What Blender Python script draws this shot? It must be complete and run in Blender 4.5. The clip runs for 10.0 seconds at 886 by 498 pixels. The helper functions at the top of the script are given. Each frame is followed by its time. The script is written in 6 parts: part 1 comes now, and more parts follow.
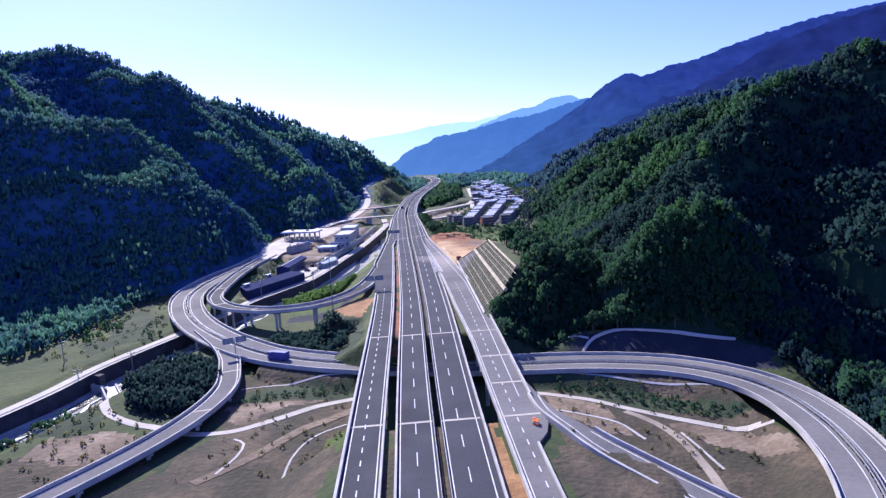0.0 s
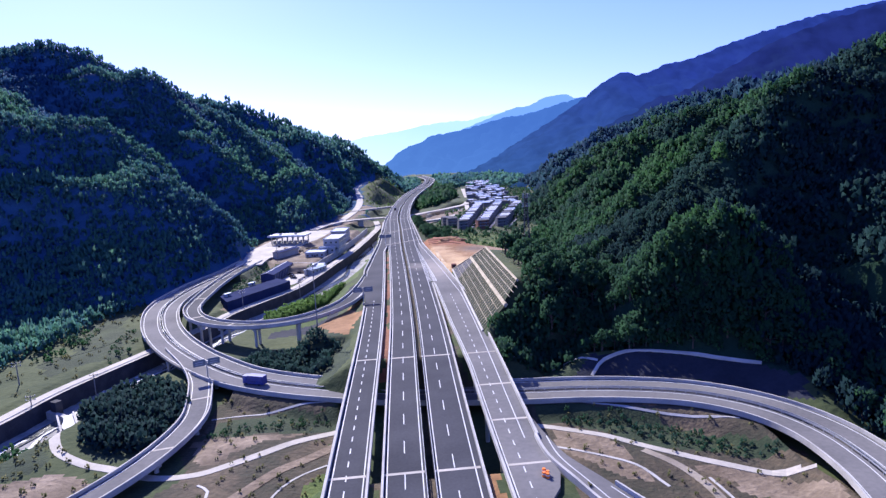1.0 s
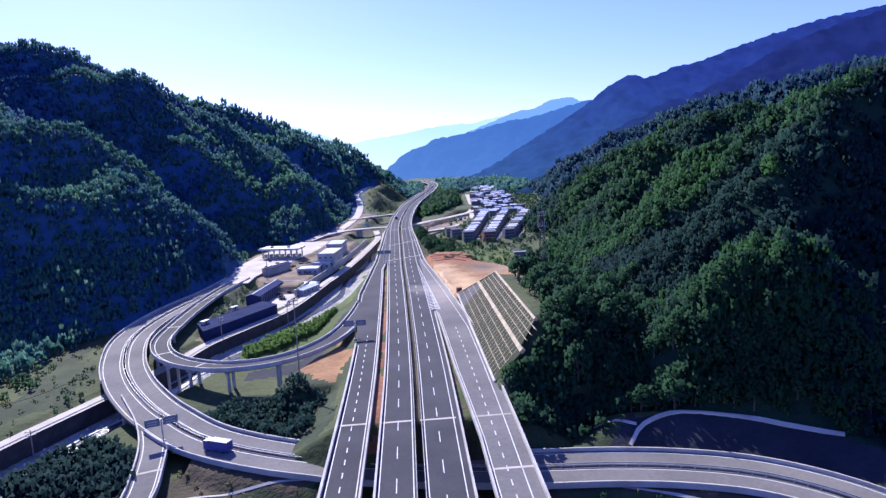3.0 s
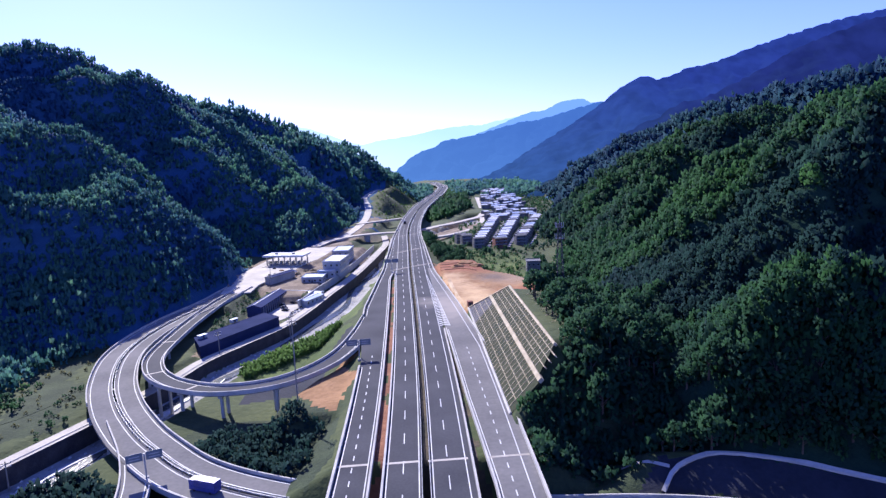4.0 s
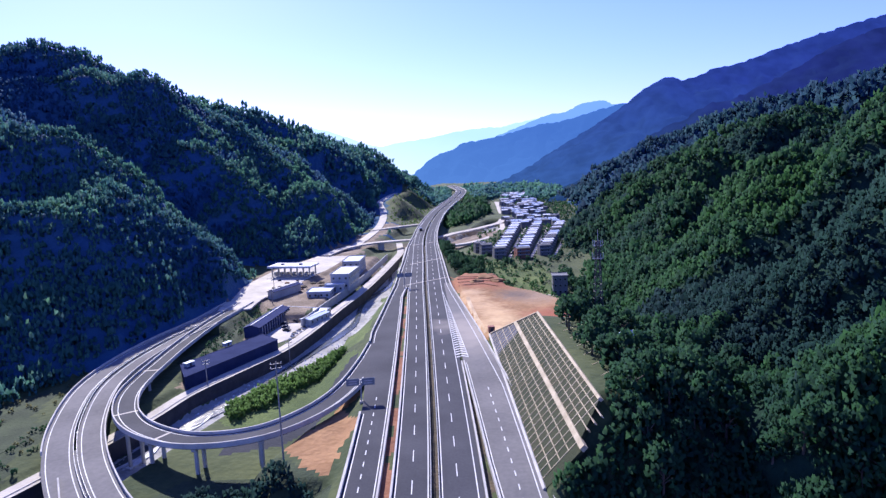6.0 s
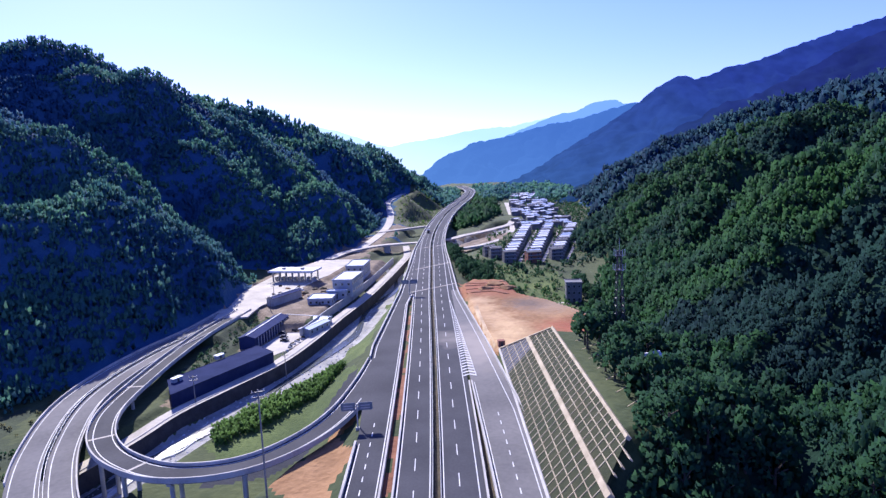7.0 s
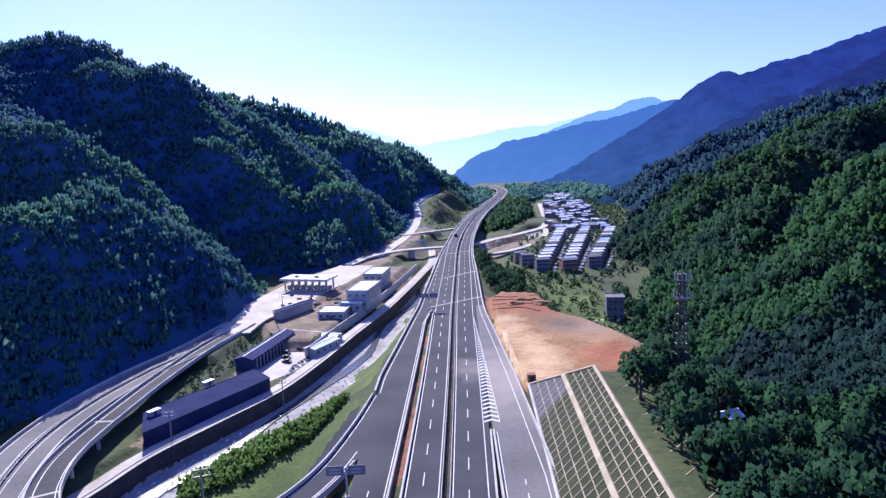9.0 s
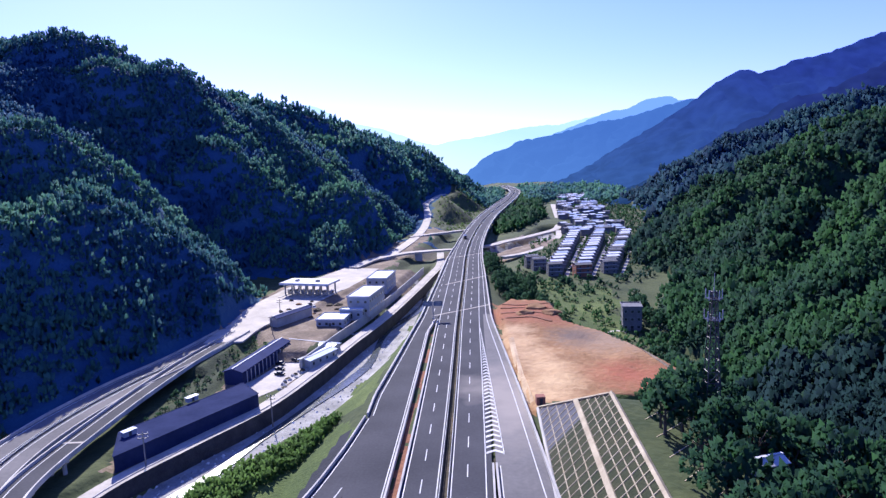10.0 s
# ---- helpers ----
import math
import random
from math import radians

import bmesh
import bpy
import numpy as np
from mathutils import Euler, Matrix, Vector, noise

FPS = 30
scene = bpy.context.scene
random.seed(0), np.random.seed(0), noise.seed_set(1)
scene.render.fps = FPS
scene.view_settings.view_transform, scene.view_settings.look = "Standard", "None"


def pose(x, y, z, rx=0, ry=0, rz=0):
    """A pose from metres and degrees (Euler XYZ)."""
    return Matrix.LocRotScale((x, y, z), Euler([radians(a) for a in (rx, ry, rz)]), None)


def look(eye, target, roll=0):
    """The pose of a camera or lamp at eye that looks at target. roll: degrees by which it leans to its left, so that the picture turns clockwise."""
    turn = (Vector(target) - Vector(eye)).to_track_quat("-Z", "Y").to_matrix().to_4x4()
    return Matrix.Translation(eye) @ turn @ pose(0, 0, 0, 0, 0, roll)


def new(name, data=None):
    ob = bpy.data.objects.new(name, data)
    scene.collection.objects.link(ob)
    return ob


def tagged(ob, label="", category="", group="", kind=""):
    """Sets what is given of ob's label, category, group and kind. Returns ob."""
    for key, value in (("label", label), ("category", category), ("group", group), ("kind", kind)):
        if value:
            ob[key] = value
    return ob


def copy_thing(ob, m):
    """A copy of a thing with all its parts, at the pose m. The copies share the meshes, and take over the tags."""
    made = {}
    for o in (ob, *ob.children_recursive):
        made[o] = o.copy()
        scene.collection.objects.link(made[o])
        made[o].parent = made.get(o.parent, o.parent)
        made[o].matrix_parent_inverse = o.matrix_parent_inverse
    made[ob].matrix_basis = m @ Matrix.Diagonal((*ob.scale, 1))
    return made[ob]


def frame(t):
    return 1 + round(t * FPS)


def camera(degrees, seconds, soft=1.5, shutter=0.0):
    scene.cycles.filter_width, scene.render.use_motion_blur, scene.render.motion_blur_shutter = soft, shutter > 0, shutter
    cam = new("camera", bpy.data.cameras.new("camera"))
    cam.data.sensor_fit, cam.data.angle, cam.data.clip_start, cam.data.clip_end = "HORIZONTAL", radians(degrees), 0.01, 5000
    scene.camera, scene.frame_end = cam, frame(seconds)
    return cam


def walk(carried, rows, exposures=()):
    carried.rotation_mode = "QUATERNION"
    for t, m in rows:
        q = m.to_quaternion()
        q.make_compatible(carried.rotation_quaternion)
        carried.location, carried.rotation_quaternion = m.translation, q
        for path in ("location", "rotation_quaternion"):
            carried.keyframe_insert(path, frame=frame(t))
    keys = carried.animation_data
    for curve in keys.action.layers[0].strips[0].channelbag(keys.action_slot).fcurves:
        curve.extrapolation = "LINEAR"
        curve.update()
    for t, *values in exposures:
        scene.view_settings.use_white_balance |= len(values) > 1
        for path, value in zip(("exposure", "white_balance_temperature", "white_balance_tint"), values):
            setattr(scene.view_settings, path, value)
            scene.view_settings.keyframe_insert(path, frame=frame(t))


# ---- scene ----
cam = camera(71.4, 10.0, soft=1.4)
PATH = [
    (0, (-3.134, -4.315, 64.741), (-3.018, -2.342, 64.433), -2.8),
    (0.5, (-2.209, 6.801, 64.968), (-2.085, 8.773, 64.658), -2.7),
    (1, (-1.608, 18.024, 65.92), (-1.473, 19.995, 65.608), -2.7),
    (1.5, (-0.809, 28.361, 67.012), (-0.669, 30.332, 66.7), -2.7),
    (2, (-0.061, 38.528, 68.11), (0.081, 40.498, 67.799), -2.6),
    (2.5, (0.528, 47.611, 68.873), (0.664, 49.583, 68.566), -2.6),
    (4, (1.768, 73.698, 72.153), (1.864, 75.673, 71.854), -2.4),
    (4.5, (1.92, 82.312, 72.802), (2.0, 84.289, 72.508), -2.4),
    (5, (2.363, 91.152, 73.142), (2.426, 93.13, 72.851), -2.3),
    (5.5, (3.086, 100.057, 73.226), (3.135, 102.035, 72.936), -2.3),
    (7, (5.392, 128.361, 73.628), (5.4, 130.34, 73.339), -2.3),
    (7.5, (6.358, 137.735, 73.555), (6.34, 139.714, 73.266), -2.3),
    (8, (7.506, 147.526, 73.487), (7.459, 149.504, 73.197), -2.3),
    (8.5, (8.784, 156.972, 73.432), (8.713, 158.95, 73.142), -2.3),
    (9, (10.0, 166.236, 73.399), (9.902, 168.213, 73.111), -2.3),
    (9.5, (11.335, 175.368, 73.261), (11.211, 177.343, 72.973), -2.2),
    (10, (12.778, 185.153, 73.177), (12.638, 187.127, 72.889), -2.1),
]
walk(cam, [(t, look(eye, target, roll)) for t, eye, target, roll in PATH], exposures=[(0, 0.88, 5600, 22), (10, 0.88, 5600, 22)])

# ---- light ----
SUN_EL, SUN_AZ = 36.0, -25.0          # degrees; azimuth from +y towards +x
world = bpy.data.worlds.new("world")
scene.world = world
world.use_nodes = True
wn = world.node_tree
sky = wn.nodes.new("ShaderNodeTexSky")
sky.sky_type, sky.sun_disc = "NISHITA", False
sky.sun_elevation, sky.sun_rotation = radians(SUN_EL), radians(SUN_AZ)
sky.air_density, sky.dust_density, sky.ozone_density = 1.0, 0.35, 4.0
tintn = wn.nodes.new("ShaderNodeMixRGB")
tintn.blend_type = "MULTIPLY"
tintn.inputs[0].default_value, tintn.inputs[2].default_value = 1.0, (0.92, 0.87, 1.62, 1)
wn.links.new(sky.outputs[0], tintn.inputs[1]), wn.links.new(tintn.outputs[0], wn.nodes["Background"].inputs[0])
wn.nodes["Background"].inputs[1].default_value = 0.085
sun_data = bpy.data.lights.new("sun", "SUN")
sun_data.energy, sun_data.angle, sun_data.color = 5.0, radians(0.5), (0.97, 0.89, 0.73)
sun = new("sun", sun_data)
sd = Vector((math.sin(radians(SUN_AZ)) * math.cos(radians(SUN_EL)), math.cos(radians(SUN_AZ)) * math.cos(radians(SUN_EL)), math.sin(radians(SUN_EL))))
sun.matrix_world = look((0, 0, 300), Vector((0, 0, 300)) - sd)


# ---- materials ----
def material(name, dark, light, rough=0.9, scale=0.2, fine=2.0, bump=0.0, bump_scale=3.0, metal=0.0, per="", spread=0.0, spec=0.3, ends=(0.45, 0.98), mid=None):
    """Two scales of noise between two colours; per: 'object' or 'island' adds a random value of its own to each piece."""
    m = bpy.data.materials.new(name)
    m.use_nodes = True
    n, l = m.node_tree.nodes, m.node_tree.links
    b = n["Principled BSDF"]
    b.inputs["Roughness"].default_value, b.inputs["Metallic"].default_value = rough, metal
    b.inputs["Specular IOR Level"].default_value = spec
    co = n.new("ShaderNodeTexCoord").outputs["Object"]
    big, small = n.new("ShaderNodeTexNoise"), n.new("ShaderNodeTexNoise")
    big.inputs["Scale"].default_value, small.inputs["Scale"].default_value = scale, fine
    big.inputs["Detail"].default_value = small.inputs["Detail"].default_value = 4
    l.new(co, big.inputs["Vector"]), l.new(co, small.inputs["Vector"])
    add = n.new("ShaderNodeMath")
    add.operation = "MULTIPLY_ADD"
    add.inputs[1].default_value = 0.45
    l.new(small.outputs[0], add.inputs[0]), l.new(big.outputs[0], add.inputs[2])
    value = add.outputs[0]
    if per:
        src = n.new("ShaderNodeObjectInfo").outputs["Random"] if per == "object" else n.new("ShaderNodeNewGeometry").outputs["Random Per Island"]
        a2 = n.new("ShaderNodeMath")
        a2.operation = "MULTIPLY_ADD"
        a2.inputs[1].default_value = spread
        l.new(src, a2.inputs[0]), l.new(value, a2.inputs[2])
        off = n.new("ShaderNodeMath")
        off.operation = "SUBTRACT"
        off.inputs[1].default_value = spread / 2
        l.new(a2.outputs[0], off.inputs[0])
        value = off.outputs[0]
    ramp = n.new("ShaderNodeValToRGB")
    e = ramp.color_ramp.elements
    e[0].position, e[1].position = ends
    e[0].color, e[1].color = (*dark, 1), (*light, 1)
    if mid:
        e.new(0.5 * (ends[0] + ends[1])).color = (*mid, 1)
    l.new(value, ramp.inputs[0]), l.new(ramp.outputs[0], b.inputs["Base Color"])
    if bump:
        bn, bp = n.new("ShaderNodeTexNoise"), n.new("ShaderNodeBump")
        bn.inputs["Scale"].default_value, bn.inputs["Detail"].default_value = bump_scale, 5
        bp.inputs["Strength"].default_value, bp.inputs["Distance"].default_value = 1.0, bump
        l.new(co, bn.inputs["Vector"]), l.new(bn.outputs[0], bp.inputs["Height"]), l.new(bp.outputs[0], b.inputs["Normal"])
    return m


def add_dust(m, centre, reach, colour, grain=0.12):
    """Pale dust lying round one place, ragged by noise."""
    n, l = m.node_tree.nodes, m.node_tree.links
    b = n["Principled BSDF"]
    old = b.inputs["Base Color"].links[0].from_socket
    co, sub, ln = n.new("ShaderNodeTexCoord"), n.new("ShaderNodeVectorMath"), n.new("ShaderNodeVectorMath")
    sub.operation, ln.operation = "SUBTRACT", "LENGTH"
    sub.inputs[1].default_value = centre
    nz, ad, mr, mix = n.new("ShaderNodeTexNoise"), n.new("ShaderNodeMath"), n.new("ShaderNodeMapRange"), n.new("ShaderNodeMixRGB")
    nz.inputs["Scale"].default_value, nz.inputs["Detail"].default_value = grain, 6
    ad.operation = "MULTIPLY_ADD"
    ad.inputs[1].default_value = -reach
    mr.inputs["From Min"].default_value, mr.inputs["From Max"].default_value = reach * 0.45, -reach * 0.35
    l.new(co.outputs["Object"], sub.inputs[0]), l.new(sub.outputs[0], ln.inputs[0]), l.new(co.outputs["Object"], nz.inputs["Vector"])
    l.new(nz.outputs[0], ad.inputs[0]), l.new(ln.outputs["Value"], ad.inputs[2]), l.new(ad.outputs[0], mr.inputs["Value"])
    l.new(mr.outputs[0], mix.inputs[0]), l.new(old, mix.inputs[1]), l.new(mix.outputs[0], b.inputs["Base Color"])
    mix.inputs[2].default_value = (*colour, 1)


ASPHALT = material("asphalt", (0.034, 0.036, 0.045), (0.066, 0.067, 0.077), 0.85, 0.06, 1.5, spec=0.12)
ASPHALT_DUSTY = material("dusty_asphalt", (0.105, 0.103, 0.104), (0.195, 0.187, 0.180), 0.9, 0.04, 0.8, spec=0.12)

add_dust(ASPHALT_DUSTY, (20.0, 366.0, 0.0), 42, (0.30, 0.27, 0.235))
add_dust(ASPHALT, (14.0, 376.0, 0.0), 16, (0.22, 0.20, 0.18))
CONCRETE = material("concrete", (0.30, 0.29, 0.27), (0.52, 0.50, 0.46), 0.85, 0.15, 2.0)
CONCRETE_ROAD = material("concrete_road", (0.30, 0.275, 0.23), (0.52, 0.48, 0.41), 0.85, 0.1, 1.0)
DUST = material("dusty_ground", (0.20, 0.17, 0.13), (0.36, 0.31, 0.24), 0.95, 0.1, 0.8, bump=0.2, bump_scale=1.0)
HAUL = material("pale_soil", (0.34, 0.23, 0.13), (0.58, 0.45, 0.29), 0.95, 0.08, 0.8, bump=0.2, bump_scale=1.0)
PAINT = material("road_paint", (0.45, 0.45, 0.44), (0.70, 0.70, 0.68), 0.7, 0.3, 3.0)
STEEL = material("galvanised_steel", (0.28, 0.29, 0.31), (0.44, 0.45, 0.47), 0.6, 0.5, 4.0, metal=0.4)
DARK_METAL = material("dark_metal", (0.05, 0.05, 0.055), (0.10, 0.10, 0.11), 0.5, 0.5, 4.0, metal=0.5)
GROUND = material("valley_ground", (0.018, 0.036, 0.012), (0.080, 0.098, 0.035), 0.95, 0.03, 0.4, bump=0.4, bump_scale=0.5)
SOIL = material("orange_soil", (0.17, 0.080, 0.032), (0.36, 0.205, 0.095), 0.95, 0.05, 0.5, bump=0.5, bump_scale=0.6, mid=(0.25, 0.135, 0.058))
BRUSH = material("hill_brush", (0.010, 0.026, 0.022), (0.022, 0.050, 0.028), 0.95, 0.02, 0.3, bump=1.5, bump_scale=0.25, spec=0.05)
# Blue here stands in for haze and shade on western and far hills.
BRUSH_WEST = material("haze_blue_brush", (0.026, 0.066, 0.150), (0.040, 0.095, 0.155), 0.95, 0.02, 0.3, bump=1.5, bump_scale=0.25, spec=0.05)
BROWN = material("dry_earth", (0.030, 0.034, 0.020), (0.130, 0.098, 0.062), 0.95, 0.07, 0.6, bump=0.5, bump_scale=0.8, mid=(0.062, 0.052, 0.034))
TAN = material("tan_terraced_soil", (0.10, 0.075, 0.05), (0.30, 0.235, 0.165), 0.95, 0.09, 0.7, bump=0.5, bump_scale=0.7, mid=(0.17, 0.13, 0.09))
RED_SOIL = material("red_earth", (0.13, 0.050, 0.028), (0.28, 0.13, 0.072), 0.95, 0.09, 0.6, bump=0.7, bump_scale=0.5)
for dx, dy, reach, tone in ((31, 478, 34, (0.27, 0.095, 0.045)), (40, 468, 26, (0.25, 0.09, 0.045)), (60, 389, 20, (0.30, 0.10, 0.05)), (72, 384, 14, (0.28, 0.10, 0.05)), (60, 428, 26, (0.27, 0.185, 0.115)), (48, 436, 16, (0.14, 0.10, 0.075)),
                            (30, 372, 15, (0.50, 0.34, 0.18)), (34, 384, 14, (0.52, 0.36, 0.19)), (33, 398, 14, (0.50, 0.34, 0.18)), (29, 412, 14, (0.48, 0.32, 0.17)), (25, 428, 14, (0.48, 0.32, 0.17)), (24, 444, 12, (0.46, 0.31, 0.17))):
    add_dust(SOIL, (dx, dy, -0.6), reach, tone, 0.3)
GRASS = material("bright_grass", (0.034, 0.062, 0.014), (0.115, 0.155, 0.038), 0.95, 0.05, 0.7, bump=0.4, bump_scale=1.2, mid=(0.064, 0.098, 0.022))
DARK_GRASS = material("dark_rough_grass", (0.012, 0.024, 0.012), (0.045, 0.065, 0.028), 0.95, 0.1, 0.9, bump=0.3, bump_scale=1.2)
GRAVEL = material("river_gravel", (0.16, 0.16, 0.15), (0.42, 0.41, 0.38), 0.9, 0.12, 1.0, bump=0.25, bump_scale=1.2)
# One dark bluish tone for the bank above the loop and the ramp strip.
SPRAYED = material("dark_slope_face", (0.012, 0.015, 0.024), (0.030, 0.034, 0.048), 0.95, 0.08, 0.8, bump=0.2, bump_scale=1.0)
# Blue-black base colour puts the walls' shade into the concrete.
SHADE_WALL = material("shade_blue_concrete", (0.018, 0.026, 0.070), (0.036, 0.046, 0.110), 0.9, 0.12, 0.9, spec=0.02)
WHITE_WALL = material("white_render", (0.28, 0.29, 0.31), (0.42, 0.43, 0.45), 0.85, 0.2, 1.5)
GREY_WALL = material("grey_render", (0.26, 0.26, 0.26), (0.40, 0.40, 0.39), 0.9, 0.2, 1.5)
BRICK_WALL = material("red_brick_wall", (0.22, 0.09, 0.06), (0.34, 0.16, 0.11), 0.9, 0.2, 1.5)
ROOF_DARK = material("dark_tile_roof", (0.06, 0.065, 0.075), (0.13, 0.13, 0.14), 0.8, 0.3, 2.0)
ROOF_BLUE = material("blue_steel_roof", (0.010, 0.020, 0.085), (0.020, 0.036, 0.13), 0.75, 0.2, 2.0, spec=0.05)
ROOF_PALE = material("pale_blue_roof", (0.32, 0.40, 0.54), (0.48, 0.55, 0.68), 0.5, 0.15, 1.0)
ROOF_WHITE = material("white_flat_roof", (0.42, 0.43, 0.46), (0.62, 0.63, 0.66), 0.7, 0.15, 1.0)
GLASS = material("window_glass", (0.02, 0.025, 0.03), (0.04, 0.045, 0.05), 0.12, 0.2, 1.0, spec=0.6)
BLUE_PAINT = material("blue_paint", (0.02, 0.03, 0.16), (0.04, 0.06, 0.26), 0.4, 0.5, 2.0)
CAR_DARK = material("dark_car_paint", (0.015, 0.015, 0.02), (0.04, 0.04, 0.05), 0.3, 0.5, 2.0)
CAR_WHITE = material("white_car_paint", (0.6, 0.6, 0.6), (0.8, 0.8, 0.8), 0.3, 0.5, 2.0)
CAR_RED = material("red_car_paint", (0.25, 0.02, 0.02), (0.4, 0.05, 0.04), 0.3, 0.5, 2.0)
RUBBER = material("tyre_rubber", (0.015, 0.015, 0.015), (0.03, 0.03, 0.03), 0.9, 1.0, 4.0)
SIGN_BLUE = material("sign_panel", (0.10, 0.13, 0.16), (0.16, 0.19, 0.22), 0.5, 0.5, 2.0)
ORANGE = material("orange_plastic", (0.7, 0.16, 0.02), (0.85, 0.25, 0.04), 0.6, 0.5, 2.0)
WOOD_POLE = material("pole_concrete", (0.16, 0.15, 0.14), (0.28, 0.27, 0.25), 0.9, 0.5, 3.0)
BARK = material("tree_bark", (0.05, 0.04, 0.03), (0.12, 0.10, 0.08), 0.95, 0.5, 4.0)
BEAM = material("lattice_beam_concrete", (0.28, 0.23, 0.15), (0.50, 0.43, 0.30), 0.85, 0.2, 1.5)
STONE_FILL = material("grey_slope_fill", (0.055, 0.06, 0.075), (0.12, 0.12, 0.14), 0.9, 0.3, 2.0, bump=0.2, bump_scale=2.0)
SLOPE_GREEN = material("seeded_slope", (0.014, 0.026, 0.009), (0.046, 0.048, 0.022), 0.95, 0.12, 1.0, bump=0.2, bump_scale=1.5)
WATER = material("river_water", (0.05, 0.06, 0.06), (0.10, 0.11, 0.10), 0.16, 0.1, 0.6, bump=0.12, bump_scale=0.9, spec=0.5)
FOAM = material("white_water", (0.36, 0.38, 0.40), (0.66, 0.67, 0.68), 0.6, 0.4, 2.0, bump=0.3, bump_scale=1.0)
# Extra blue in the dark end stands in for haze.
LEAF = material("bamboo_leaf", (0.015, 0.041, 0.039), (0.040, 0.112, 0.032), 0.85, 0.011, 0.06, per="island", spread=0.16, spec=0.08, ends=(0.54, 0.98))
# Darker leaf copy holding painted gully shade; dark bushes use it too.
LEAF_DARK_SHADE = material("dark_shade_leaf", (0.011, 0.027, 0.034), (0.017, 0.048, 0.036), 0.9, 0.008, 0.06, per="island", spread=0.14, spec=0.05, ends=(0.52, 0.98))
WEED = material("dry_weeds", (0.045, 0.055, 0.020), (0.13, 0.125, 0.055), 0.9, 0.1, 1.0, per="island", spread=0.4, spec=0.1)
DARK_STONE = material("dark_wall_stone", (0.022, 0.024, 0.032), (0.060, 0.060, 0.068), 0.9, 0.25, 1.5, bump=0.1, bump_scale=2.0)
# Leaf tinted blue to carry haze and shade of western and far woods.
LEAF_BLUE = material("haze_blue_leaf", (0.046, 0.125, 0.185), (0.095, 0.240, 0.150), 0.85, 0.009, 0.08, per="island", spread=0.25, spec=0.1, ends=(0.55, 0.93))

# leaves let some sunlight through
def make_leafy(m, weight, colour):
    n, l = m.node_tree.nodes, m.node_tree.links
    out, b = n["Material Output"], n["Principled BSDF"]
    tr, mix = n.new("ShaderNodeBsdfTranslucent"), n.new("ShaderNodeMixShader")
    tr.inputs[0].default_value = (*colour, 1)
    mix.inputs[0].default_value = weight
    l.new(b.outputs[0], mix.inputs[1]), l.new(tr.outputs[0], mix.inputs[2]), l.new(mix.outputs[0], out.inputs[0])
    return m


make_leafy(LEAF, 0.34, (0.085, 0.24, 0.045))
# Deeper blue copy: haze over the mountain flank put into the leaf colour.
LEAF_DUSK = material("dusk_haze_leaf", (0.026, 0.070, 0.155), (0.042, 0.110, 0.160), 0.9, 0.009, 0.08, per="island", spread=0.2, spec=0.08, ends=(0.52, 0.98))
# Navy copy that paints the far eastern ridges' haze into the leaves.
LEAF_NAVY = material("ridge_haze_leaf", (0.012, 0.032, 0.066), (0.020, 0.054, 0.062), 0.9, 0.008, 0.06, per="island", spread=0.15, spec=0.05, ends=(0.52, 0.98))
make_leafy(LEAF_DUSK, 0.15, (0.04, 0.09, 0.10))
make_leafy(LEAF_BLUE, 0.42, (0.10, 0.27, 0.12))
make_leafy(LEAF_DARK_SHADE, 0.15, (0.03, 0.07, 0.045))


# ---- mesh helpers ----
def mesh_object(name, verts, faces, mats, parent=None, label="", index=None, smooth=False):
    me = bpy.data.meshes.new(name)
    me.from_pydata([tuple(map(float, v)) for v in verts], [], [tuple(map(int, f)) for f in faces])
    for m in mats if isinstance(mats, (list, tuple)) else (mats,):
        me.materials.append(m)
    if index is not None:
        me.polygons.foreach_set("material_index", np.asarray(index, dtype=np.int32))
    if smooth:
        me.polygons.foreach_set("use_smooth", np.ones(len(me.polygons), dtype=bool))
    me.update()
    ob = new(name, me)
    if parent is not None:
        ob.parent = parent
    return tagged(ob, label)


def part(name, bm, mat, parent, label=""):
    me = bpy.data.meshes.new(name)
    bm.normal_update()
    bm.to_mesh(me)
    bm.free()
    me.materials.append(mat)
    ob = new(name, me)
    ob.parent = parent
    return tagged(ob, label)


def curve_points(pts, step):
    """A smooth line (Catmull-Rom) through points of any dimension, cut into steps of about that length."""
    p = np.array(pts, dtype=float)
    p = np.vstack([2 * p[0] - p[1], p, 2 * p[-1] - p[-2]])
    out = []
    for i in range(1, len(p) - 2):
        n = max(1, int(round(np.linalg.norm(p[i + 1][:2] - p[i][:2]) / step)))
        for k in range(n):
            u = k / n
            out.append(0.5 * (2 * p[i] + (p[i + 1] - p[i - 1]) * u + (2 * p[i - 1] - 5 * p[i] + 4 * p[i + 1] - p[i + 2]) * u * u + (3 * p[i] - p[i - 1] - 3 * p[i + 1] + p[i + 2]) * u ** 3))
    out.append(p[-2])
    return np.array(out)


def normals_of(line):
    """Unit vectors to the right of a line in plan."""
    d = np.gradient(line[:, :2], axis=0)
    d /= np.maximum(np.linalg.norm(d, axis=1), 1e-9)[:, None]
    return np.stack([d[:, 1], -d[:, 0]], axis=1)


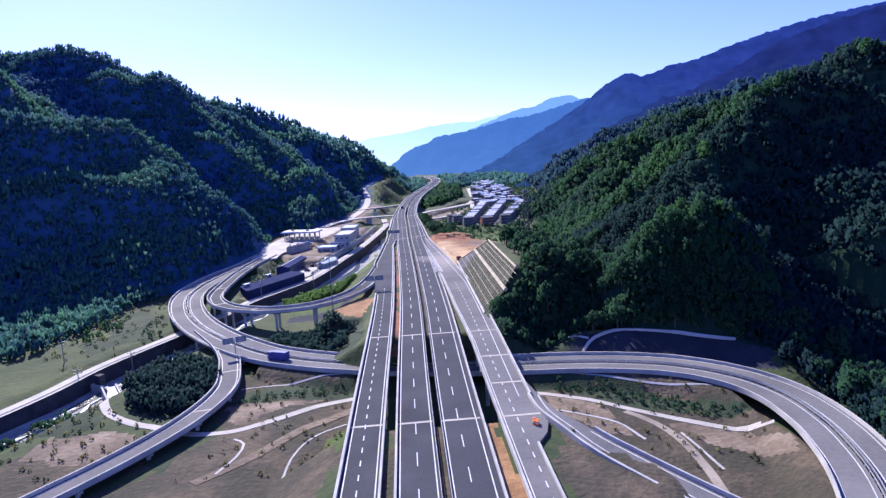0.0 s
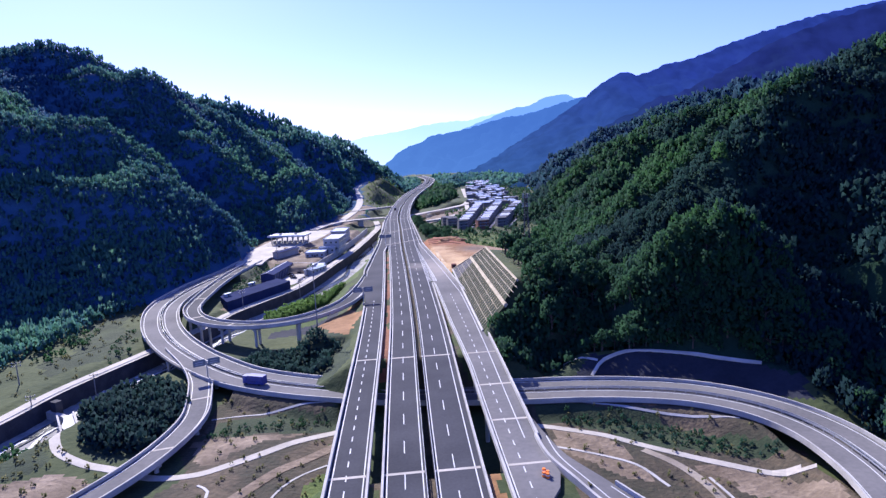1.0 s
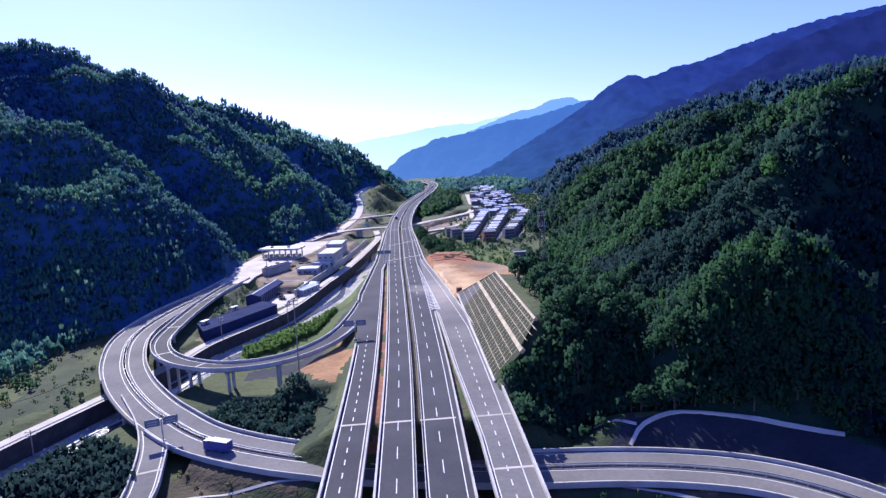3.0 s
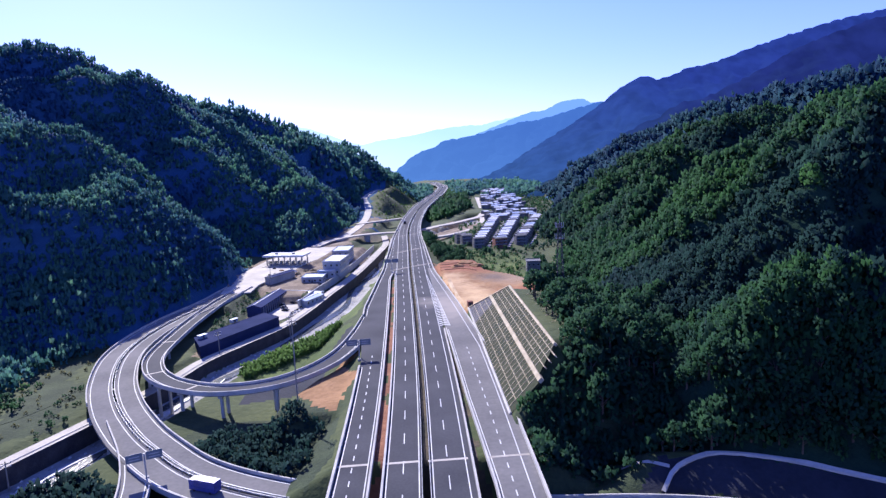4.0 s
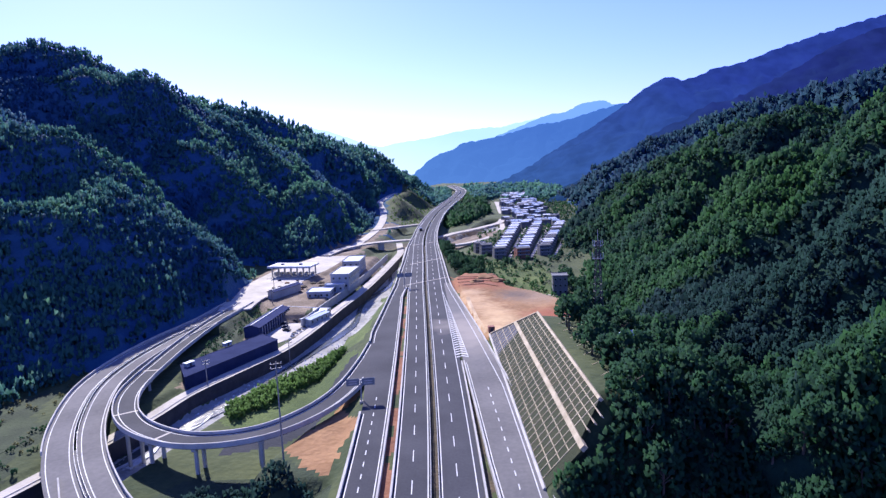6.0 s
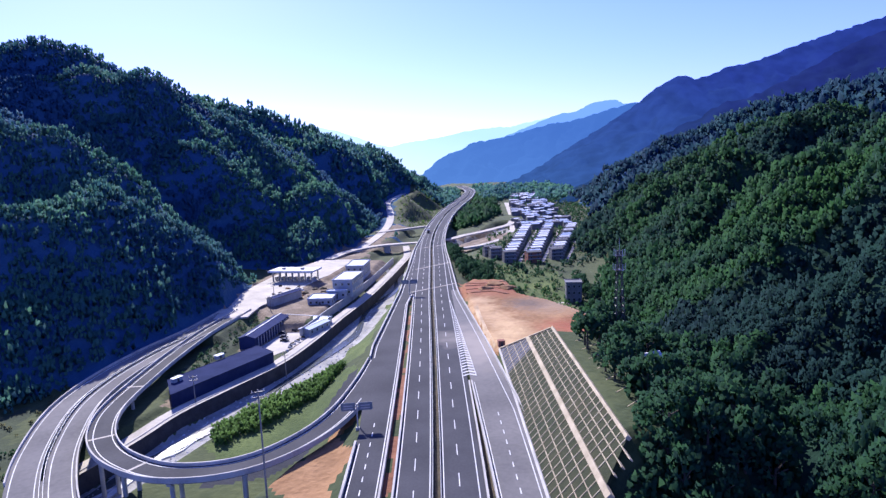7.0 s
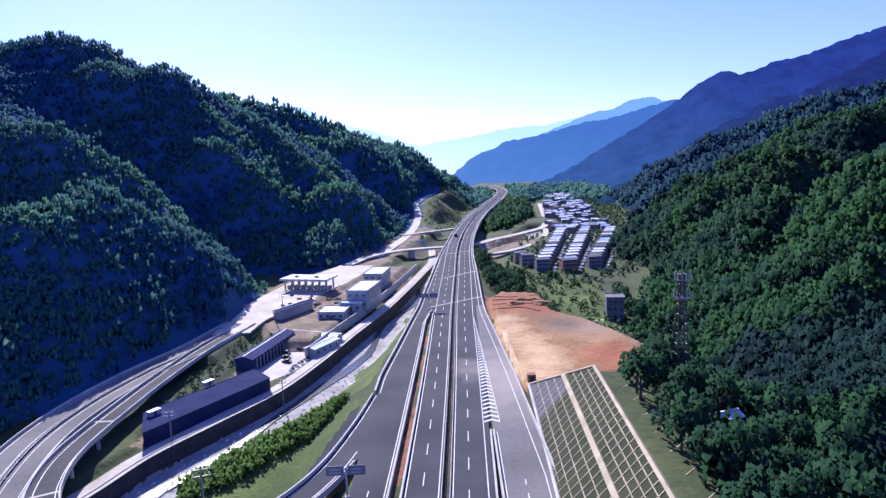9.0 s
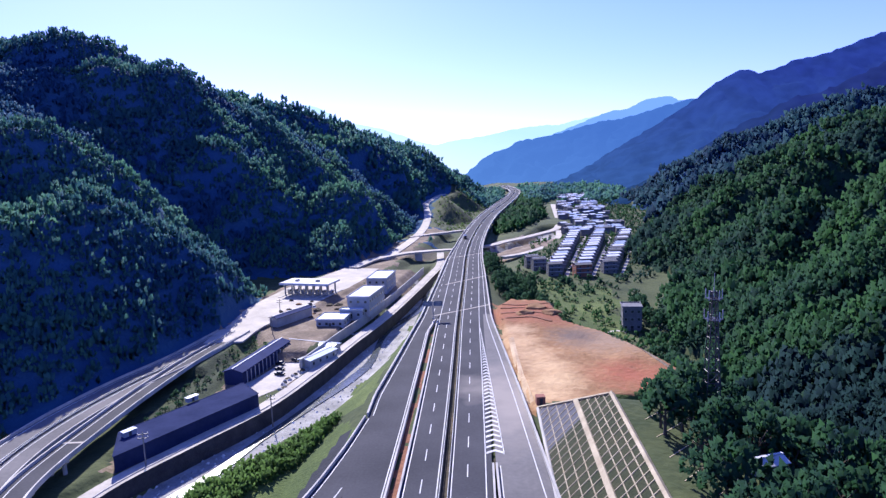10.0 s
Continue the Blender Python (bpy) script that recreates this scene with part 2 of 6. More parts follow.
def ribbon(line, left, right, top=0.0, bottom=-1.0):
    """A slab along a line from offset left to offset right (to the line's right), as vertices and faces."""
    n = len(line)
    nr = normals_of(line)
    left, right = np.broadcast_to(left, n), np.broadcast_to(right, n)
    a, b = line[:, :2] + nr * left[:, None], line[:, :2] + nr * right[:, None]
    z = line[:, 2]
    v = np.empty((n, 4, 3))
    v[:, 0, :2], v[:, 1, :2], v[:, 2, :2], v[:, 3, :2] = a, b, b, a
    v[:, 0, 2] = v[:, 1, 2] = z + top
    v[:, 2, 2] = v[:, 3, 2] = z + bottom
    faces = []
    for i in range(n - 1):
        o, q = 4 * i, 4 * i + 4
        faces += [(o, o + 1, q + 1, q), (o + 1, o + 2, q + 2, q + 1), (o + 2, o + 3, q + 3, q + 2), (o + 3, o, q, q + 3)]
    faces += [(0, 3, 2, 1), (4 * n - 4, 4 * n - 3, 4 * n - 2, 4 * n - 1)]
    return v.reshape(-1, 3), faces


def ribbon_object(name, line, left, right, top, bottom, mat, parent=None, label=""):
    v, f = ribbon(np.asarray(line, dtype=float), left, right, top, bottom)
    return mesh_object(name, v, f, mat, parent, label)


def box_mesh(bm, x0, x1, y0, y1, z0, z1, bevel=0.0):
    r = bmesh.ops.create_cube(bm, size=1.0, matrix=Matrix.Translation(((x0 + x1) / 2, (y0 + y1) / 2, (z0 + z1) / 2)) @ Matrix.Diagonal((x1 - x0, y1 - y0, z1 - z0, 1)))
    if bevel:
        es = list({e for v in r["verts"] for e in v.link_edges})
        bmesh.ops.bevel(bm, geom=es, offset=bevel, segments=1, affect="EDGES")
    return bm


# ---- plan ----
MAIN = [(1.6, 20), (1.7, 150), (2.3, 250), (1.6, 330), (0.5, 400), (-0.6, 460), (-1.4, 560), (-2.0, 680), (3.3, 812), (15.9, 969), (36.4, 1135), (58, 1300), (76, 1500), (74, 1640), (60, 1800)]
main_line = curve_points([(x, y, 0) for x, y in MAIN], 6)
RIVER_ROAD = [(-165, 130, -12), (-136, 202, -12), (-127, 238, -12), (-111, 279, -12), (-99, 315, -12.3), (-93, 339, -12.3), (-82.5, 362, -12.3), (-69, 391, -12.2), (-61, 424, -12), (-53.5, 467, -11.8), (-45, 510, -11.6), (-36.5, 572, -11.3), (-30.5, 623, -11), (-26, 675, -11), (-30, 740, -11)]
river_road = curve_points(RIVER_ROAD, 5)
RIVER = [(-150, 130), (-124, 196), (-116, 232), (-101, 275), (-86, 318), (-77, 345), (-66, 372), (-54, 398), (-46.5, 440), (-39, 500), (-30, 570), (-24, 640), (-10, 700), (20, 760), (60, 800), (90, 900)]
river_line = curve_points([(x, y, -18) for x, y in RIVER], 6)
LOOP = [(-22, 210.4, -8.8), (-35.5, 215.7, -8.8), (-50.2, 223.1, -8.7), (-62.5, 231.7, -8.6), (-74.9, 244.3, -8.5), (-87, 258.5, -8.4), (-102, 280.5, -8.3), (-115, 306, -8.1), (-125.5, 338, -7.8), (-127.5, 368, -7.4), (-123.6, 400, -7.1), (-116, 430, -6.8), (-111, 470, -6.5)]
LOOP_EAST = [(-14, 207.5, -8.8), (0, 204, -8.8), (20, 200.5, -8.8), (34.1, 198.7, -8.8), (50, 197.2, -8.8), (66, 194, -8.8), (81, 188.5, -8.8), (92.3, 180, -8.8), (99.4, 170, -8.8), (103, 158, -8.8), (103, 145, -8.8), (100.5, 131, -8.8), (94, 112, -8.8), (82, 90, -8.8), (66, 70, -8.8)]
loop_line = curve_points(LOOP_EAST[::-1] + LOOP, 3)
BRANCH = [(-106, 285, -8.35), (-92, 262.5, -8.5), (-82, 246, -8.6), (-74, 229, -8.7), (-69, 212, -8.8), (-66, 196, -8.9), (-68, 178, -9), (-74, 160, -9), (-86, 138, -9), (-104, 112, -9), (-130, 85, -9)]
branch_line = curve_points(BRANCH, 3)
TIGHT = [(-107, 470, -6.4), (-111.5, 430, -6.4), (-112.5, 395, -6.4), (-111.5, 365, -6.2), (-108, 330, -5.6), (-101, 309, -4.9), (-91.5, 294, -4.2), (-79.5, 283, -3.5), (-67, 276.5, -2.9), (-53, 275.5, -2.2), (-42, 280, -1.6), (-32, 291.5, -1.0), (-25.5, 307, -0.4), (-21.5, 330, -0.02), (-19.5, 352, -0.02)]
tight_line = curve_points(TIGHT, 3)
mount = curve_points([(-98, 590, -6.2), (-82.4, 665.0, -10.7), (-67.3, 720.0, -5.8), (-58.4, 800.0, -3.7), (-56.1, 880.0, -1.0), (-60.8, 970.0, 3.8), (-71.9, 1060.0, 10.5), (-65.1, 1150.0, 14.2), (-52.0, 1215.0, 17.0)], 8)
RIDGES = [   # crest points and the slope of the flanks
    ([(-106, 522, -4), (-128, 518, 26), (-152, 512, 48), (-180, 510, 66), (-215, 507, 84), (-306, 505, 132), (-430, 520, 195), (-600, 560, 260)], 0.47),
    ([(-165, 330, -12), (-230, 365, 26), (-300, 390, 68), (-420, 410, 130)], 0.5),
    ([(-55, 760, -10), (-120, 735, 48), (-165, 740, 86), (-219, 757, 126), (-255, 765, 152), (-391, 805, 204), (-520, 830, 200), (-700, 860, 240)], 0.58),
    ([(-45, 960, -5), (-100, 1030, 55), (-144, 1068, 98), (-288, 1075, 147), (-450, 1100, 200)], 0.45),
    ([(-66, 890, 6), (-100, 885, 38), (-150, 885, 70), (-200, 890, 98), (-270, 900, 128)], 0.62),
    ([(-8, 1300, 8), (-35, 1300, 44), (-60, 1295, 66), (-110, 1290, 88), (-200, 1280, 118), (-350, 1260, 160)], 0.5),
    ([(-60, 1450, 0), (-130, 1500, 66), (-250, 1480, 116), (-450, 1500, 180)], 0.42),
    ([(72, 212, -14), (96, 230, 20), (125, 268, 38), (200, 300, 76), (300, 340, 112), (450, 360, 160)], 0.60),
    ([(66, 290, -8), (92, 300, 12), (118, 312, 20), (160, 372, 34), (195, 408, 46), (280, 430, 80), (430, 480, 128)], 0.62),
    ([(88, 372, -10), (132, 385, 18), (165, 430, 30), (230, 480, 58), (340, 540, 100)], 0.62),
    ([(108, 452, -9), (150, 505, 16), (190, 560, 38), (212, 608, 54), (270, 660, 70), (420, 720, 100), (600, 780, 140)], 0.55),
    ([(126, 585, -9), (160, 640, 14), (186, 668, 34), (240, 720, 52), (290, 728, 66), (420, 800, 100), (600, 860, 150)], 0.55),
    ([(200, 810, -10), (250, 845, 30), (340, 900, 64), (480, 980, 94), (700, 1100, 135), (950, 1150, 180)], 0.46),
    ([(222, 1050, -9), (320, 1110, 58), (480, 1190, 105), (700, 1260, 160), (900, 1300, 205)], 0.45),
]


def dist_to_line(px, py, line):
    """For arrays of places, the distance to a polyline in plan, the height and the place along it."""
    best = np.full(px.shape, 1e12)
    zz = np.zeros(px.shape)
    side = np.zeros(px.shape)
    for a, b in zip(line[:-1], line[1:]):
        dx, dy = b[0] - a[0], b[1] - a[1]
        ll = dx * dx + dy * dy + 1e-12
        u = np.clip(((px - a[0]) * dx + (py - a[1]) * dy) / ll, 0, 1)
        ex, ey = px - a[0] - u * dx, py - a[1] - u * dy
        d = ex * ex + ey * ey
        m = d < best
        best = np.where(m, d, best)
        zz = np.where(m, a[2] + u * (b[2] - a[2]), zz)
        side = np.where(m, np.sign(ex * dy - ey * dx), side)
    return np.sqrt(best), zz, side


def wave(x, y, seed):
    r = np.random.RandomState(seed)
    out = np.zeros_like(x)
    for k in range(14):
        a, f, ph = r.uniform(0, 2 * np.pi), 2 ** r.uniform(0, 3.6), r.uniform(0, 2 * np.pi)
        out += np.sin((x * np.cos(a) + y * np.sin(a)) * f * 0.012 + ph) / f ** 0.8
    return out


def sstep(a, b, x):
    u = np.clip((x - a) / (b - a), 0, 1)
    return u * u * (3 - 2 * u)


def hills(x, y):
    best = np.full(x.shape, -60.0)
    xx, yy = x + 9 * wave(x, y, 3), y + 9 * wave(x, y, 4)
    for pts, slope in RIDGES:
        d, z, _ = dist_to_line(xx, yy, np.array(pts, dtype=float))
        h = z - slope * (np.sqrt(d * d + 100) - 10)
        k = 4.0
        best = np.maximum(best, h) + k * np.exp(-np.abs(best - h) / k) * 0.5
    # spurs and gullies that run down the flanks
    east = sstep(-20, 60, x)
    bend = 1.1 * wave(x, y, 6)
    spur = np.sin((y + 0.30 * x) * 2 * np.pi / 82 + bend) * east + np.sin((y - 0.45 * x) * 2 * np.pi / 96 + bend) * (1 - east)
    fade = sstep(2, 34, best) * sstep(1500, 700, y)
    return best + ((9.5 + 0.5 * east) * spur + 2.0 * wave(x * 2.2, y * 2.2, 6)) * fade


def flat_floor(x, y):
    """The valley floor without hills and banks."""
    z = -13.0 + 0 * x
    z = z + 4.5 * sstep(480, 620, y) * sstep(10, 60, x)
    z = z + 1.5 * sstep(150, 60, np.abs(x + 150))
    return z + 0.35 * wave(x * 3, y * 3, 8)


def toward(h, target, w):
    return h * (1 - w) + target * w


def poly_inside(x, y, poly):
    """Signed distance to a closed polygon: positive inside."""
    p = np.array(list(poly) + [poly[0]], dtype=float)
    d, _, _ = dist_to_line(x, y, np.column_stack([p, np.zeros(len(p))]))
    inside = np.zeros(x.shape, dtype=bool)
    for (x0, y0), (x1, y1) in zip(p[:-1], p[1:]):
        c = ((y0 > y) != (y1 > y)) & (x < (x1 - x0) * (y - y0) / (y1 - y0 + 1e-12) + x0)
        inside ^= c
    return np.where(inside, d, -d)


PLAZA = [(-107, 455), (-118, 470), (-124, 520), (-122, 575), (-98, 635), (-88, 690), (-70, 770), (-45, 870), (-30, 860), (-48, 760), (-60, 650), (-68, 585), (-78, 536), (-88, 500), (-100, 478)]
SERVICE = [(-100, 478), (-88, 500), (-78, 536), (-68, 585), (-58, 640), (-36, 640), (-40, 590), (-50, 525), (-58, 475), (-66, 440), (-84, 440)]
MEADOW = [(-50, 872), (-52, 970), (-62, 1060), (-55, 1150), (-34, 1260), (-12, 1390), (44, 1400), (24, 1200), (4, 1000), (-10, 872)]
MOUND = [(-23, 250), (-36, 252), (-41, 264), (-34, 282), (-26, 296), (-22, 296)]
YARD = [(-84, 440), (-66, 440), (-63, 425), (-72, 398), (-86, 368), (-96, 345), (-100, 352), (-96, 380), (-92, 415)]
DIRT = [(18, 490), (25, 506), (44, 498), (46, 460), (60, 444), (70, 418), (82, 382), (60, 372), (46, 368), (27, 359), (22, 400)]
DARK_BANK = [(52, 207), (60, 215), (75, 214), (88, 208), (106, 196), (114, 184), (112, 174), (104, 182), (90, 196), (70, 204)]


def ground_height(x, y):
    h = np.maximum(flat_floor(x, y), hills(x, y) + 0.0)
    # toll plaza, service ground and yard
    for poly, z, soft in ((PLAZA, -6.45, 9), (SERVICE, -8.0, 3), (YARD, -12.4, 4)):
        h = toward(h, z, sstep(-soft, 0.5, poly_inside(x, y, poly)))
    # dirt ground beside the motorway and the cut slope behind it
    d = poly_inside(x, y, DIRT)
    h = toward(h, -0.6 + 0.25 * wave(x * 6, y * 6, 9), sstep(-8, 1, d))
    # ramps on banks
    for line, half in ((loop_line, 10.5), (branch_line, 6.0), (tight_line, 6.0)):
        dd, z, _ = dist_to_line(x, y, line[::3])
        bank = z - 0.9 - np.maximum(dd - half, 0) * 0.62
        on = sstep(395, 440, y) if line is tight_line else np.where((x < -60) & (y < 420), 0.0, 1.0) * np.where((x > 92), 0.0, 1.0)
        if line is branch_line:
            on = np.zeros_like(x)
        cut = z - 0.9 + np.maximum(dd - half - 1, 0) * 1.3
        h = np.where((on > 0.5), np.minimum(np.maximum(h, bank), cut), h)
        if line is loop_line:
            h = np.where((x < -60) & (y <= 425), np.minimum(h, cut - 0.6), h)
            h = np.where((x > 80) & (dd < half + 3), np.minimum(h, z - 1.0), h)
    h = np.maximum(h, toward(h, -3.2 + 0.3 * wave(x * 5, y * 5, 12), sstep(-9, 1, poly_inside(x, y, MOUND))))
    # motorway on its bank, open under the bridge
    dm, zm, side = dist_to_line(x, y, main_line[::4])
    xo = dm * side
    right = np.interp(y, [60, 110, 125, 160, 300, 369, 455, 560, 630, 800], [40, 45, 34, 26.3, 25.6, 21.6, 15.6, 13, 12, 12])
    left = np.interp(y, [60, 300, 330, 369, 465, 635, 800], [21.5, 21.5, 24, 25, 19, 15, 14])
    over = np.where(xo > 0, xo - right, -xo - left)
    closed = np.minimum(np.where(y > 175, (y - 214), (137 - y)), 200)
    bank = -0.9 - np.maximum(over, 0) * 0.6 + np.minimum(closed, 0) * 0.9
    bank = np.where(y > 640, bank - sstep(640, 680, y) * 9, bank)
    cut = -0.9 + np.maximum(over - 1.5, 0) * 0.75
    h = np.where(closed > 0, np.minimum(np.maximum(h, bank), cut), np.maximum(np.minimum(h, np.where(over < 4, -12.5, h)), bank))
    # cut slope beside the motorway
    face = (x - 26.7) / 0.93
    crest = np.interp(y, [222, 250, 328, 360, 372], [-5, 16.5, 15.2, 0.5, -0.5])
    knoll = np.minimum(face, crest - 0.10 * np.maximum(x - 44, 0))
    w = sstep(216, 236, y) * sstep(372, 360, y) * sstep(84, 62, x) * (x > 26.4)
    h = np.where(w > 0, toward(h, np.minimum(np.maximum(h, knoll), np.maximum(face, -1)), w), h)
    # dark bank above the eastern loop
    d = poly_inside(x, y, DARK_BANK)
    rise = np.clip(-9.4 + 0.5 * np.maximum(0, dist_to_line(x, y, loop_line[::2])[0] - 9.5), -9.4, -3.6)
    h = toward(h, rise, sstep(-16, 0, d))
    dl, zl, _ = dist_to_line(x, y, loop_line[::3])
    h = np.where((x > 60) & (y < 215) & (dl < 10.2), np.minimum(h, zl - 1.0), h)
    # bench for the mountain road
    dmt, zmt, _ = dist_to_line(x, y, mount[::3])
    h = np.where(y > 680, toward(h, zmt - 0.6, sstep(34, 7, dmt)), h)
    step = np.floor(h / 2.2) * 2.2 + 0.3 * (h % 2.2)
    h = toward(h, step, sstep(0, 6, poly_inside(x, y, MEADOW)) * (h > -6))
    # river bed and the roadside wall
    dr, _, _ = dist_to_line(x, y, river_line[::2])
    h = np.where(h > -2, h, np.minimum(h, -18.2 + np.maximum(dr - 8.5, 0) * 0.85))
    d2, z2, s2 = dist_to_line(x, y, river_road[::2])
    h = toward(h, z2 - 0.35, np.where(s2 > 0, sstep(2.3, 0.8, d2), sstep(6.5, 3.0, d2)))
    return h


gx = np.unique(np.concatenate([np.linspace(-2600, -700, 16), np.linspace(-700, -220, 49), np.arange(-220, -140, 2.5), np.arange(-140, 112, 1.25), np.arange(112, 180, 2.5), np.linspace(180, 700, 53), np.linspace(700, 2600, 18)]))
gy = np.unique(np.concatenate([np.linspace(-400, 60, 12), np.linspace(60, 128, 14), np.arange(128, 216, 1.25), np.arange(216, 410, 1.8), np.arange(410, 640, 2.5), np.linspace(640, 1200, 90), np.linspace(1200, 4600, 60)]))
GX, GY = np.meshgrid(gx, gy)
GZ = ground_height(GX, GY)
nx, ny = len(gx), len(gy)
ids = np.arange(nx * ny).reshape(ny, nx)
quads = np.stack([ids[:-1, :-1], ids[:-1, 1:], ids[1:, 1:], ids[1:, :-1]], axis=-1).reshape(-1, 4)
cx, cy = (GX[:-1, :-1] + GX[1:, 1:]) / 2, (GY[:-1, :-1] + GY[1:, 1:]) / 2
hill_mask = hills(cx, cy) > flat_floor(cx, cy) + 0.5
# Index 10 gives western and far hills the haze-blue brush.
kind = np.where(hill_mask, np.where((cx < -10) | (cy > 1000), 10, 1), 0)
ZONES = [   # outlines in plan and the index of the ground's material
    ([(30, 206), (95, 185), (98, 150), (92, 110), (60, 80), (30, 80), (29, 120)], 3),
    ([(-24, 209), (-62, 231), (-66, 205), (-60, 160), (-90, 120), (-60, 60), (-22, 60)], 3),
    ([(-136, 120), (-112, 163), (-75, 163), (-72, 150), (-120, 110)], 3),
    ([(-112, 161), (-112, 174), (-91, 174), (-75, 164), (-82, 155), (-95, 150)], 8),
    ([(-155, 250), (-158, 280), (-155, 356), (-142, 362), (-118, 294), (-128, 248), (-135, 217)], 0),
    ([(-159, 329), (-151, 351), (-124, 306), (-126, 275), (-136, 269)], 7),
    ([(-140, 250), (-128, 258), (-122, 290), (-134, 300), (-150, 268)], 7),
    ([(58, 188), (73, 193), (81, 190), (77, 182), (68, 180)], 2),
    ([(34, 178), (50, 170), (62, 160), (58, 148), (44, 156), (33, 166)], 8),
    ([(66, 152), (76, 150), (90, 140), (86, 132), (72, 140)], 8),
    ([(-59, 187), (-32, 190), (-43, 182), (-57, 174)], 8),
    ([(-24, 250), (-36, 256), (-37, 268), (-28, 303), (-23, 300)], 2),
    ([(-46, 219), (-55, 221), (-53.5, 213), (-44, 210)], 2),
    ([(-44, 375), (-32, 372), (-24, 400), (-20, 470), (-16, 540), (-28, 545), (-36, 470)], 4),
    ([(-74, 320), (-58, 344), (-42, 372), (-30, 360), (-24, 330), (-45, 300), (-62, 300)], 4),
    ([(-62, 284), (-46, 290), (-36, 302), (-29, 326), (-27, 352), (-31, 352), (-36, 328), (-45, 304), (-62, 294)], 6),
    ([(40, 330), (62, 340), (62, 370), (44, 366)], 4),
    ([(40, 225), (62, 230), (64, 335), (40, 335)], 0),
    ([(40, 500), (80, 470), (84, 500), (90, 560), (50, 600), (28, 560)], 4),
    ([(34, 194), (62, 182), (88, 169.5), (96, 152.4), (64, 163.5), (34, 183)], 7),
    ([(-23, 201), (-42, 202), (-61, 202), (-57, 189), (-40, 190), (-23, 190.5)], 7),
    ([(-128, 175), (-112, 200), (-104, 192), (-98, 178), (-112, 174)], 7),
    ([(-75, 200), (-70, 187), (-77, 182), (-92, 185), (-106, 219), (-100, 238), (-82, 235)], 7),
    ([(28, 206), (30, 245), (50, 240), (70, 222), (56, 206)], 7),
    ([(-24, 214), (-62, 236), (-74, 252), (-62, 268), (-40, 264), (-24, 246)], 7),
    ([(-106, 440), (-110, 390), (-106, 360), (-96, 345), (-98, 385), (-93, 420), (-86, 446)], 7),
    ([(-32.5, 151), (-31.7, 159), (-24.5, 168), (-22, 156), (-24, 128)], 4),
    ([(-66, 192), (-62, 160), (-70, 140), (-78, 160), (-74, 185)], 7),
    ([(10, 730), (40, 770), (60, 800), (100, 880), (70, 860), (40, 820), (14, 780)], 8),
    ([(-62, 690), (-10, 712), (-10, 765), (-50, 742)], 3),
    ([(16, 752), (40, 782), (62, 812), (86, 862), (88, 806), (68, 744), (44, 706), (24, 690)], 8),
    (MEADOW, 0),
    (SERVICE, 8), (PLAZA, 8), (YARD, 8),
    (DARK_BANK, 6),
    (DIRT, 2),
    ([(-14.0, 210), (-7.4, 210), (-7.4, 330), (-9.8, 462), (-12.2, 462), (-11.8, 330)], 9),
    ([(-13.4, 20), (-7.6, 20), (-7.6, 140), (-13.4, 140)], 3),
    ([(12.2, 20), (18.4, 20), (18.4, 140), (12.2, 140)], 2),
    ([(12.2, 208), (18.4, 208), (15.4, 330), (12.2, 330)], 3),
]
jx = cx + 1.3 * wave(cx * 9, cy * 9, 21) + 1.6 * wave(cx * 3, cy * 3, 24)
jy = cy + 1.3 * wave(cx * 9, cy * 9, 22) + 1.6 * wave(cx * 3, cy * 3, 25)
for poly, value in ZONES:
    ux, uy = (cx, cy) if value == 6 else (jx, jy)
    kind = np.where(poly_inside(ux, uy, poly) > (-2 if poly is DIRT else 0), value, kind)
kind = np.where(dist_to_line(jx, jy, river_line[::2])[0] < 10.5, np.where(hill_mask, kind, 5), kind)
kind = np.where(dist_to_line(cx, cy, main_line[::4])[0] < 2.2, 3, kind)
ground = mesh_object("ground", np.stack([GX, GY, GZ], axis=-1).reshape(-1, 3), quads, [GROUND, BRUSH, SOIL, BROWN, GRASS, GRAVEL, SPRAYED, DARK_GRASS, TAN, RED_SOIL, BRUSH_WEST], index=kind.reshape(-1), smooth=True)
tagged(ground, "green valley floor and wooded hillsides with bare soil", "ground", kind="structure")


def height_at(x, y):
    return ground_height(np.atleast_1d(np.asarray(x, dtype=float)), np.atleast_1d(np.asarray(y, dtype=float)))


HUTS = [(62.9, 293.8, 20.7)]


# ---- roads ----
def structure(name, label, category):
    return tagged(new(name), label, category, kind="structure")


def span(line, y0, y1):
    m = (line[:, 1] >= y0) & (line[:, 1] <= y1)
    return line[m]


motorway = structure("road_motorway", "dark asphalt dual carriageway with white lane lines", "road")


def profile(line, ys, xs):
    return np.interp(line[:, 1], ys, xs)


full = span(main_line, 20, 1800)
far = span(main_line, 455, 1800)
ribbon_object("carriageway", span(main_line, 20, 1800), -9.6, -0.7, 0, -0.8, ASPHALT, motorway)
ribbon_object("carriageway", span(main_line, 20, 1800), 0.9, profile(full, [20, 320, 345, 400, 460, 640, 1800], [11.0, 11.0, 11.3, 11.3, 11.2, 11.0, 10.5]), 0, -0.8, ASPHALT, motorway)
c0 = span(main_line, 20, 470)
ribbon_object("carriageway", c0, profile(c0, [20, 290, 330, 369, 470], [-21.2, -21.2, -23.5, -24.3, -17.8]), profile(c0, [20, 440, 470], [-13.0, -12.6, -9.6]), 0, -0.8, ASPHALT, motorway)
c3 = span(main_line, 113, 470)
